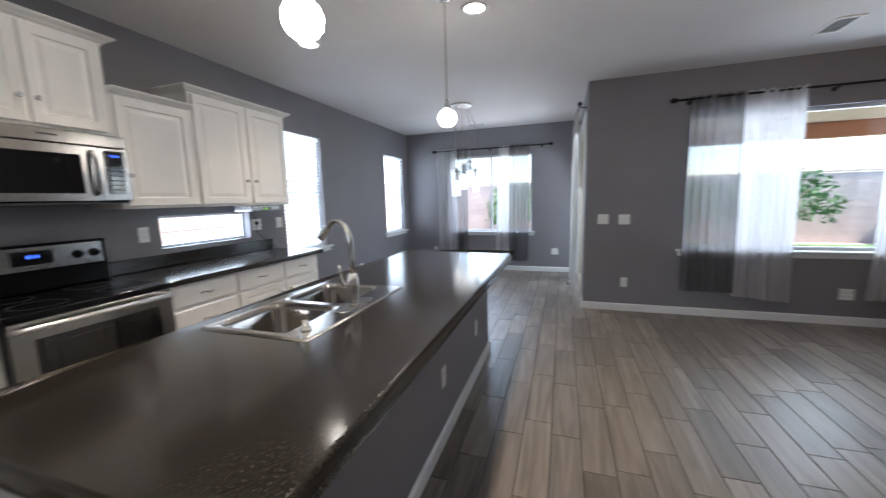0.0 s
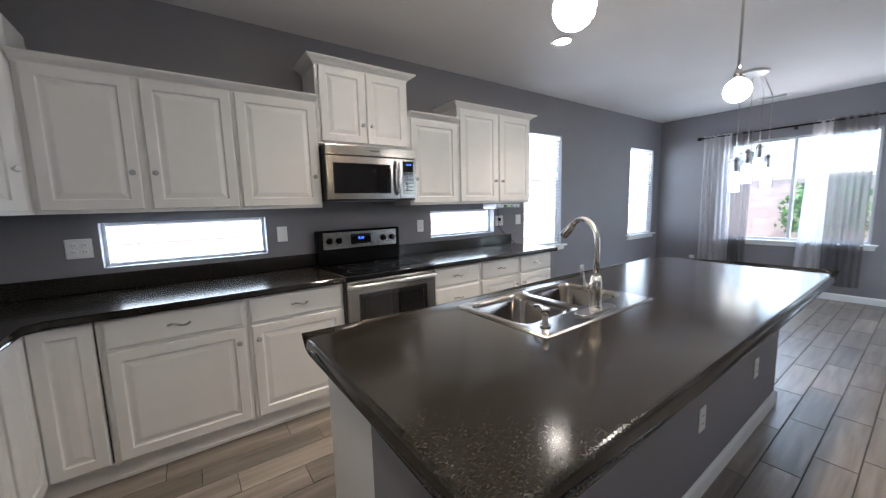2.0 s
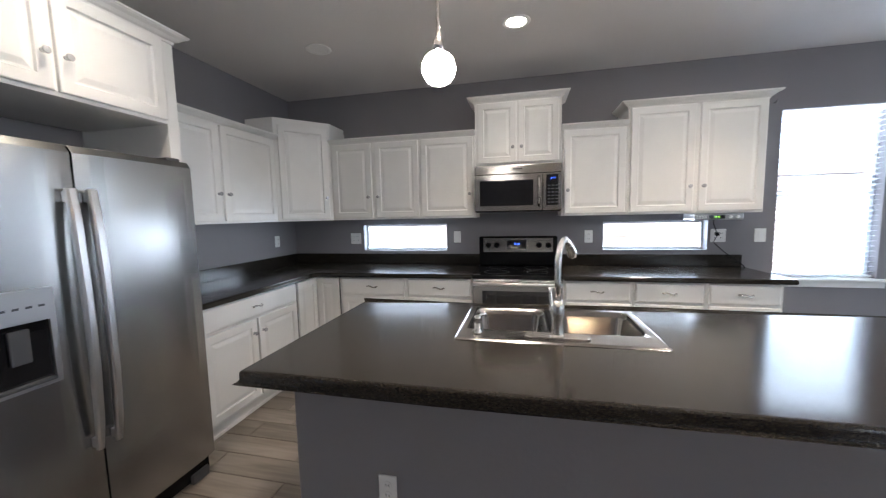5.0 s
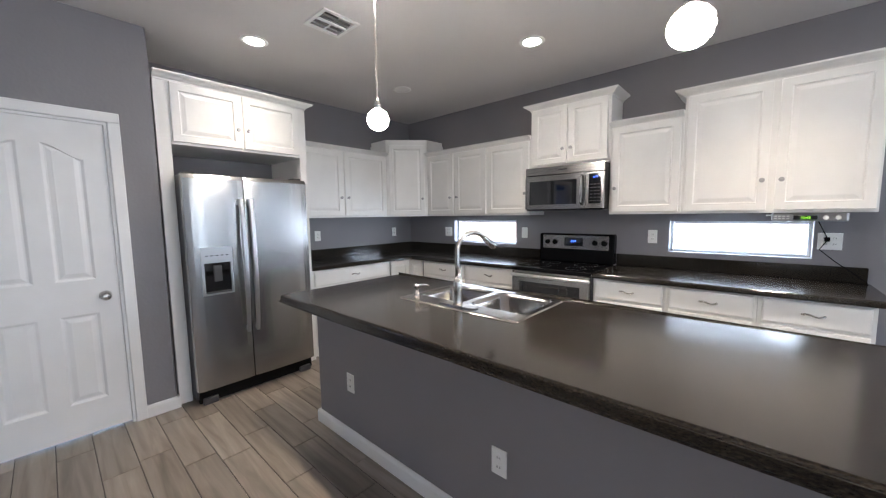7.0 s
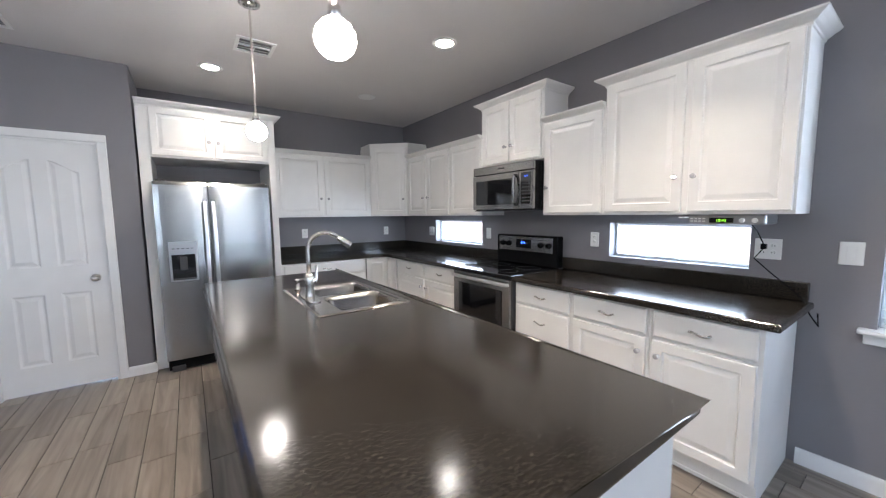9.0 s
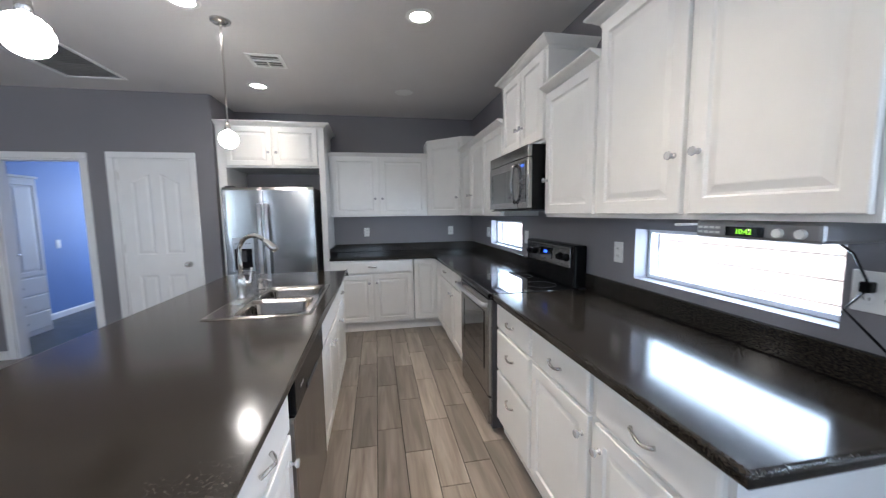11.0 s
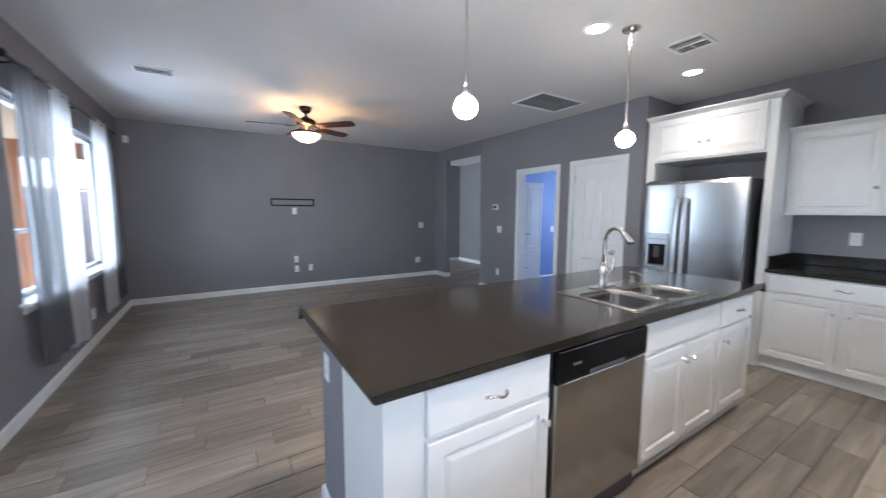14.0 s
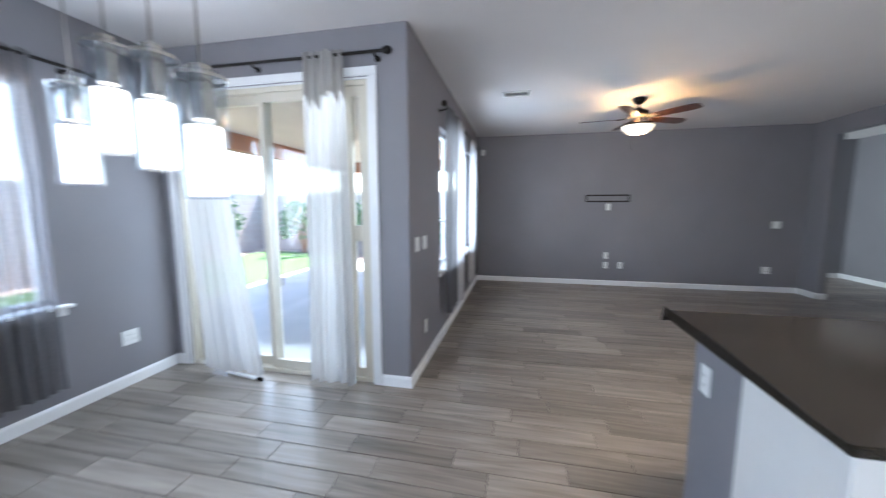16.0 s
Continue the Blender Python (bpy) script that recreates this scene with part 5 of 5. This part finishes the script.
# ---- ceiling fixtures ----


def downlight(x, y, lit=True, power=0.95):
    d = root("recessed_light", pose(x, y, TOP), "round white recessed ceiling light, lit" if lit else "round white recessed ceiling light, unlit", "ceiling light", "recessed lights")
    part("trim_ring", lathed([(0.062, -0.001), (0.068, -0.007), (0.088, -0.006), (0.094, -0.0005), (0.062, -0.0005)], 32), PLATE, d, smooth=True)
    part("lens", lathed([(0, -0.003), (0.063, -0.003), (0.063, -0.001), (0, -0.001)], 28), RECESS if lit else PLATE, d)
    if lit:
        lamp("downlight_beam", 'AREA', pose(x, y, TOP - 0.012), power * 1.05, (1.0, 0.84, 0.66), 0.11, spread=95)


for x, y, power in ((0.567, 1.378, 0.38), (-0.852, 2.858, 0.7), (0.552, 2.815, 0.95), (-0.845, 4.295, 0.9), (0.56, 4.255, 0.95)):
    downlight(x, y, True, power)
downlight(-0.86, 1.39, False)


def pendant(x, y, z):
    p = root("pendant_light", pose(x, y, 0), "mini pendant lamp with a lit textured glass globe", "pendant lamp", "island pendants")
    part("canopy", lathed([(0, TOP - 0.001), (0.062, TOP - 0.001), (0.060, TOP - 0.012), (0.040, TOP - 0.024), (0.012, TOP - 0.030), (0, TOP - 0.030)], 24), CHROME, p, smooth=True)
    part("stem", lathed([(0, z + 0.12), (0.0065, z + 0.12), (0.0065, TOP - 0.03), (0, TOP - 0.03)], 10), CHROME, p)
    part("socket", lathed([(0, z + 0.115), (0.009, z + 0.12), (0.012, z + 0.10), (0.018, z + 0.092), (0.020, z + 0.054), (0, z + 0.05)], 18), CHROME, p, smooth=True)
    bm = bmesh.new()
    rings, n = [], 40
    for j in range(19):
        a = -math.pi / 2 + math.pi * j / 18
        ring = []
        for i in range(n):
            th_ = 2 * math.pi * i / n
            r = 0.057 * (1 + 0.045 * (1 if (i // 2 + j // 2) % 2 else -1) * math.cos(a))
            ring.append(bm.verts.new((r * math.cos(a) * math.cos(th_), r * math.cos(a) * math.sin(th_), z + r * 1.02 * math.sin(a))))
        rings.append(ring)
    for a, b in zip(rings, rings[1:]):
        for i in range(n):
            bm.faces.new([a[i], a[(i + 1) % n], b[(i + 1) % n], b[i]])
    part("globe", bm, GLOBE, p, "lit knobbly glass globe")


pendant(0.425, 2.612, 1.928)
pendant(0.414, 4.038, 1.930)


def vent(x0, x1, y0, y1, label, along, step, name="ceiling_vent", tilt=10, split=False):
    v = root(name, pose((x0 + x1) / 2, (y0 + y1) / 2, TOP), label, "ceiling vent")
    w, h = x1 - x0, y1 - y0
    # near-black plate that paints in the dark of the duct
    part("backing", boxed(-w / 2 + 0.01, w / 2 - 0.01, -h / 2 + 0.01, h / 2 - 0.01, 0.101, 0.112), GAP_SHADE, v)
    part("frame", cells([-w / 2, -w / 2 + 0.024, w / 2 - 0.024, w / 2], [-h / 2, -h / 2 + 0.024, h / 2 - 0.024, h / 2], -0.010, -0.0005, lambda a, b, c: (a, b, c),
                        lambda a, b: abs(a) < w / 2 - 0.024 and abs(b) < h / 2 - 0.024), PLATE, v)
    if split:
        part("divider", boxed(-w / 2 + 0.024, w / 2 - 0.024, -0.004, 0.004, -0.010, 0.012), PLATE, v)
        part("divider", boxed(-0.004, 0.004, -h / 2 + 0.024, -0.004, -0.010, -0.003), PLATE, v)
    span = (h if along == "x" else w) - 0.06
    length = (w if along == "x" else h) - 0.05
    # slats coloured grey so the white grille reads as shaded
    me = finish(box(bmesh.new(), -length / 2, length / 2, -step * 0.26, step * 0.26, -0.0008, 0.0008), "slat", LOUVRE_SHADED)
    n = max(2, int(span / step))
    for i in range(n + 1):
        o = -span / 2 + span * i / n
        s = new("slat", me)
        s.parent = v
        s.matrix_basis = (pose(0, o, 0.004, tilt) if along == "x" else pose(o, 0, 0.004, 0, 0, 90) @ pose(0, 0, 0, tilt))
    return v


vent(0.18, 0.445, 1.875, 2.14, "square white four-way ceiling vent", "x", 0.042, split=True)
vent(1.68, 2.16, 1.39, 2.12, "large white return-air grille in the ceiling", "x", 0.035, "return_air_grille")
vent(3.12, 3.30, 5.42, 5.73, "narrow white ceiling vent with slats", "y", 0.03)
vent(-0.50, -0.18, 8.02, 8.18, "narrow white ceiling vent with slats", "x", 0.03)

# ceiling fan, at rest
fan = root("ceiling_fan", pose(3.695, 4.145, 0), "bronze ceiling fan with cherry blades and a lit bowl", "ceiling fan")
part("canopy", lathed([(0, TOP - 0.001), (0.072, TOP - 0.001), (0.068, TOP - 0.03), (0.045, TOP - 0.065), (0.016, TOP - 0.075), (0, TOP - 0.075)], 24), BRONZE, fan, smooth=True)
part("downrod", lathed([(0, 2.56), (0.013, 2.56), (0.013, TOP - 0.07), (0, TOP - 0.07)], 12), BRONZE, fan)
part("motor_housing", lathed([(0, 2.575), (0.035, 2.57), (0.06, 2.55), (0.105, 2.53), (0.118, 2.50), (0.112, 2.48), (0.06, 2.47), (0.032, 2.46), (0.030, 2.40), (0, 2.395)], 28), BRONZE, fan, smooth=True)
part("light_bowl", lathed([(0.176, 2.372), (0.172, 2.350), (0.150, 2.310), (0.105, 2.278), (0.05, 2.266), (0, 2.264)], 32), BOWL, fan, "lit frosted amber glass bowl", smooth=True)
part("bowl_band", lathed([(0.162, 2.380), (0.175, 2.380), (0.182, 2.376), (0.182, 2.366), (0.175, 2.362), (0.162, 2.366), (0.162, 2.380)], 32), BRONZE, fan)
for i in range(3):
    part("bowl_arm", tube(bmesh.new(), [(0.028 * math.cos(radians(90 + 120 * i)), 0.028 * math.sin(radians(90 + 120 * i)), 2.405), (0.166 * math.cos(radians(90 + 120 * i)), 0.166 * math.sin(radians(90 + 120 * i)), 2.374)], 0.005, 6), BRONZE, fan)
part("pull_chain", tube(bmesh.new(), [(0.05, 0.05, 2.40), (0.184, 0.02, 2.385), (0.186, 0.02, 2.10)], 0.0015, 5), BRONZE, fan)
blade_bm = bmesh.new()
prof = [(0.17, 0.048), (0.22, 0.056), (0.40, 0.066), (0.56, 0.070), (0.63, 0.062), (0.66, 0.035)]
hi = [blade_bm.verts.new((x, w, 0.004)) for x, w in prof] + [blade_bm.verts.new((x, -w, 0.004)) for x, w in prof[::-1]]
lo = [blade_bm.verts.new((x, w, -0.004)) for x, w in prof] + [blade_bm.verts.new((x, -w, -0.004)) for x, w in prof[::-1]]
blade_bm.faces.new(hi)
blade_bm.faces.new(lo[::-1])
for k in range(len(hi)):
    j = (k + 1) % len(hi)
    blade_bm.faces.new([hi[k], hi[j], lo[j], lo[k]])
blade_me = finish(blade_bm, "blade", BLADE)
iron_me = finish(tube(tube(bmesh.new(), [(0.09, 0.02, 0.012), (0.15, 0.03, 0.0), (0.24, 0.028, -0.008)], 0.007, 8), [(0.09, -0.02, 0.012), (0.15, -0.03, 0.0), (0.24, -0.028, -0.008)], 0.007, 8), "blade_iron", BRONZE)
for i in range(5):
    b = new("blade", blade_me)
    b.parent, b.matrix_basis = fan, pose(0, 0, 2.455, 0, 0, 8 + 72 * i) @ pose(0, 0, 0, -12)
    k = new("blade_iron", iron_me)
    k.parent, k.matrix_basis = b, pose(0, 0, 0)
for i in range(3):
    a = radians(30 + 120 * i)
    lamp("fan_bulb", 'POINT', pose(3.695 + 0.045 * math.cos(a), 4.145 + 0.045 * math.sin(a), 2.348), 0.75, (1.0, 0.62, 0.30), 0.02)
lamp("fan_glow", 'POINT', pose(3.695, 4.145, 2.235), 1.6, (1.0, 0.70, 0.42), 0.022)

# dining chandelier: four glass cylinders on rods
ch = root("chandelier", pose(-0.21, 6.66, 0), "cluster chandelier of four clear glass cylinder pendants, lit", "chandelier")
part("canopy", lathed([(0, TOP - 0.001), (0.15, TOP - 0.001), (0.15, TOP - 0.022), (0.14, TOP - 0.028), (0, TOP - 0.028)], 32), CHROME, ch, smooth=False)
for dx, dy, zc in ((0.10, 0.385, 1.655), (0.07, 0.175, 1.755), (0.03, -0.055, 1.690), (-0.01, -0.265, 1.600)):
    m = pose(dx, dy, 0)
    part("rod", tube(bmesh.new(), [(dx * 0.6, dy * 0.6, TOP - 0.028), (dx, dy, TOP - 0.2), (dx, dy, zc + 0.19)], 0.004, 8), CHROME, ch)
    part("cap", lathed([(0, zc + 0.20), (0.030, zc + 0.198), (0.032, zc + 0.05), (0.028, zc + 0.045), (0, zc + 0.045)], 18, m), CHROME, ch)
    g = part("glass_cylinder", lathed([(0.064, zc - 0.175), (0.064, zc + 0.175), (0.0, zc + 0.175), (0.0, zc + 0.171), (0.060, zc + 0.171), (0.060, zc - 0.175), (0.064, zc - 0.175)], 28, m), CLEAR, ch, "clear glass outer cylinder", smooth=False)
    g.visible_shadow = False
    part("top_band", lathed([(0.0645, zc + 0.160), (0.0665, zc + 0.160), (0.0665, zc + 0.170), (0.0645, zc + 0.170), (0.0645, zc + 0.160)], 28, m), CHROME, ch)
    part("frosted_sleeve", lathed([(0, zc - 0.165), (0.046, zc - 0.165), (0.046, zc + 0.03), (0, zc + 0.03)], 24, m), FROST, ch, "lit frosted glass sleeve")

# television bracket
tb = root("television_bracket", TVW(4.01, 1.545), "empty black metal television wall bracket", "wall bracket")
for z in (-0.062, 0.045):
    part("rail", boxed(-0.36, 0.36, -0.022, -0.001, z, z + 0.026, bevel=0.003), ROD, tb)
for x in (-0.36, 0.335):
    part("end_plate", boxed(x, x + 0.025, -0.020, -0.0015, -0.036, 0.045), ROD, tb)
sensor = root("security_sensor", TVW(6.20, 2.40), "small white security sensor near the ceiling corner", "sensor")
part("case", boxed(-0.03, 0.03, -0.045, 0.0, -0.05, 0.05, bevel=0.01), PLATE, sensor)

# armoire in the blue room
am = root("armoire", pose(3.60, 0.78, 0.003, 0, 0, -90), "white painted armoire with a tall door over drawers", "armoire")
AW = 0.80
part("body", boxed(0, AW, 0.0, 0.37, 0.0, 1.90, bevel=0.004), CAB, am)
part("cornice", boxed(-0.015, AW + 0.015, -0.02, 0.375, 1.90, 1.93, bevel=0.006), CAB, am)
for a, b in ((0.02, 0.395), (0.405, 0.78)):
    d = part("door", panel(bmesh.new(), a, b, 0.72, 1.87, RAISED, back=0.0195), CAB, am, m=pose(0, -0.02, 0))
    knob(d, 0.37 if a < 0.2 else 0.43, 1.0)
for z0, z1 in ((0.06, 0.27), (0.28, 0.48), (0.49, 0.70)):
    d = part("drawer", panel(bmesh.new(), 0.02, 0.78, z0, z1, PLAIN, back=0.0195), CAB, am, m=pose(0, -0.02, 0))
    pull(d, 0.4, (z0 + z1) / 2)

# ---- outside ----
tagged(part("ground", boxed(-60, 60, -60, 60, -0.40, -0.16), GRAVEL), "tan gravel yard reaching far around the house", "ground", kind="structure")
tagged(part("patio", boxed(X_SL + 0.152, 7.6, N_LIV + 0.152, 10.4, -0.159, -0.03, bevel=0.01), CONCRETE), "grey concrete patio slab", "patio", kind="structure")
tagged(part("lawn", boxed(2.2, 9.5, 10.6, 14.0, -0.159, -0.10), GRASS), "small patch of green lawn beyond the patio", "lawn", kind="structure")
tagged(part("roof", boxed(W - 0.55, 8.0, -3.0, 8.9, TOP + 0.125, TOP + 0.32), STUCCO), "flat roof edge of the house", "roof", kind="structure")


def block_wall(name, m, length, height, label):
    w = tagged(new(name), label, "garden wall", kind="structure")
    w.matrix_basis = m
    part("core", boxed(0, length, 0.012, 0.14, -0.16, height - 0.03), CONCRETE, w)
    bm = bmesh.new()
    z, row = -0.16, 0
    while z < height - 0.05:
        x = -0.2 if row % 2 else 0.0
        while x < length:
            a, b = max(x, 0) + 0.005, min(x + 0.4, length) - 0.005
            if b > a:
                box(bm, a, b, 0.0, 0.152, z + 0.005, min(z + 0.195, height))
            x += 0.4
        z, row = z + 0.2, row + 1
    part("blocks", bm, BLOCK, w)
    part("cap", boxed(-0.01, length + 0.01, -0.02, 0.17, height, height + 0.06, bevel=0.01), BLOCK, w)
    return w


block_wall("garden_wall_west", pose(-4.1, -9.0, 0, 0, 0, 90), 22.0, 1.85, "tan concrete block garden wall along the side yard")
block_wall("garden_wall_north", pose(10.5, 15.0, 0, 0, 0, 180), 16.0, 1.85, "tan concrete block garden wall behind the lawn")
block_wall("garden_wall_east", pose(10.5, 3.0, 0, 0, 0, 90), 12.0, 1.85, "tan concrete block garden wall beside the patio")
# patio cover on timber posts
tagged(part("patio_roof", boxed(X_SL + 0.16, 7.6, N_LIV + 0.16, 9.9, 2.52, 2.62), STUCCO), "low patio cover over the slab", "patio cover", kind="structure")
tagged(part("patio_beam", boxed(X_SL + 0.16, 7.6, 9.75, 9.93, 2.26, 2.519, bevel=0.01), POST), "stained timber beam along the patio cover", "beam", kind="structure")
tagged(part("patio_beam", boxed(7.42, 7.6, N_LIV + 0.16, 9.749, 2.26, 2.519, bevel=0.01), POST), "stained timber beam along the patio cover", "beam", kind="structure")
for x, y in ((4.5, 9.84), (7.51, 9.84), (7.51, 7.9)):
    po = root("patio_post", pose(x, y, -0.03), "stained square timber patio post", "post", "patio posts")
    part("shaft", boxed(-0.07, 0.07, -0.07, 0.07, 0.0, 2.289, bevel=0.008), POST, po)
    part("footing", boxed(-0.11, 0.11, -0.11, 0.11, 0.0, 0.14, bevel=0.01), CONCRETE, po)


def bush(x, y, r, h, seed):
    rnd = random.Random(seed)
    b = root("bush", pose(x, y, -0.16), "dense green garden bush by the wall", "bush", "garden bushes")
    stem = bmesh.new()
    for i in range(5):
        a = 2 * math.pi * i / 5
        tube(stem, [(0.03 * math.cos(a), 0.03 * math.sin(a), 0), (0.12 * math.cos(a), 0.12 * math.sin(a), h * 0.3), (r * 0.5 * math.cos(a), r * 0.5 * math.sin(a), h * 0.7)], [0.03, 0.02, 0.008], 6)
    part("trunk", stem, POST, b)
    bm = bmesh.new()
    for i in range(900):
        a, e = rnd.uniform(0, 2 * math.pi), rnd.uniform(-0.5, 1.0)
        q = rnd.uniform(0.55, 1.0) ** 0.5
        lump = 1 + 0.18 * math.sin(3 * a + seed) + 0.12 * math.sin(7 * a + 3 * e)
        c = Vector((r * q * lump * math.cos(a) * math.sqrt(max(0.05, 1 - e * e * 0.8)), r * q * lump * math.sin(a) * math.sqrt(max(0.05, 1 - e * e * 0.8)), h * 0.52 + h * 0.46 * e * q))
        s = rnd.uniform(0.05, 0.10)
        m = Matrix.Translation(c) @ Euler((rnd.uniform(0, 3), rnd.uniform(0, 3), rnd.uniform(0, 6))).to_matrix().to_4x4()
        v = [bm.verts.new(m @ Vector(p)) for p in ((-s, 0, 0), (0, -s * 0.5, 0.01), (s, 0, 0), (0, s * 0.5, 0.01))]
        bm.faces.new(v)
    part("crown", bm, LEAF, b)


for i, (x, y, r, h) in enumerate(((5.2, 14.2, 0.8, 1.9), (7.0, 14.1, 0.9, 2.2), (9.3, 12.4, 0.8, 1.8), (9.6, 10.0, 0.7, 2.0), (9.5, 8.4, 0.6, 1.5), (-0.5, 14.2, 0.9, 2.0))):
    bush(x, y, r, h, i + 3)

# ---- floor planks ----
PITCH, LONG, X_START = 0.1614, 0.612, -0.333
near, rest = [], []
rp = random.Random(5)


def stretch_of(x):
    """The span of floor along y at this x, between the walls."""
    if x < 1.20:
        return S - 0.08, N_DIN + 0.06
    if x < 1.49:
        return P - 0.06, N_DIN + 0.06
    if x < 4.05:
        return P - 0.06, N_LIV + 0.08
    if x < 5.74:
        return -0.80, N_LIV + 0.08
    return -0.80, 3.06


for k in range(int((W - X_START) / PITCH) - 1, int((7.42 - X_START) / PITCH)):
    x = X_START + PITCH * k + PITCH / 2
    if x < W - 0.06:
        continue
    lo_, hi_ = stretch_of(x)
    y = -1.0 - rp.choice((0.0, 0.204, 0.306, 0.408, 0.51)) - 0.05 * (k % 3)
    while y < hi_:
        a, b = max(y, lo_), min(y + LONG, hi_)
        if b - a > 0.03:
            yc = (a + b) / 2
            kitchen = -1.25 < x < -0.2 and 0.8 < yc < 6.6
            beside = 0.5 < x < 2.1 and 0.9 < yc < 6.4
            ahead = -0.2 <= x <= 0.6 and 4.8 < yc < 6.6 or -0.2 <= x <= 1.2 and 0.9 < yc < 2.1
            whole = b - a > LONG - 1e-6
            (near if whole and (kitchen or beside or ahead) and len(near) < 300 else rest).append((x, yc, b - a))
        y += LONG


def plank_shape(bm, cx, cy, long=LONG):
    hx, hy, b, d = (PITCH - 0.0046) / 2, (long - 0.0036) / 2, 0.0016, 0.012
    top = [bm.verts.new((cx + sx * (hx - b), cy + sy * (hy - b), 0.0)) for sx, sy in ((-1, -1), (1, -1), (1, 1), (-1, 1))]
    mid_ = [bm.verts.new((cx + sx * hx, cy + sy * hy, -b)) for sx, sy in ((-1, -1), (1, -1), (1, 1), (-1, 1))]
    low_ = [bm.verts.new((cx + sx * hx, cy + sy * hy, -d)) for sx, sy in ((-1, -1), (1, -1), (1, 1), (-1, 1))]
    bm.faces.new(top)
    for u, v in ((mid_, top), (low_, mid_)):
        for i in range(4):
            j = (i + 1) % 4
            bm.faces.new([u[i], u[j], v[j], v[i]])


bm = bmesh.new()
plank_shape(bm, 0, 0)
plank_me = finish(bm, "plank", PLANK)
for x, y, _ in near:
    p = new("plank", plank_me)
    p.parent, p.location = floor, (x, y, 0)
bm = bmesh.new()
for x, y, d in rest:
    plank_shape(bm, x, y, d)
tagged(part("planks", bm, PLANK_REST, floor), kind="stuff")
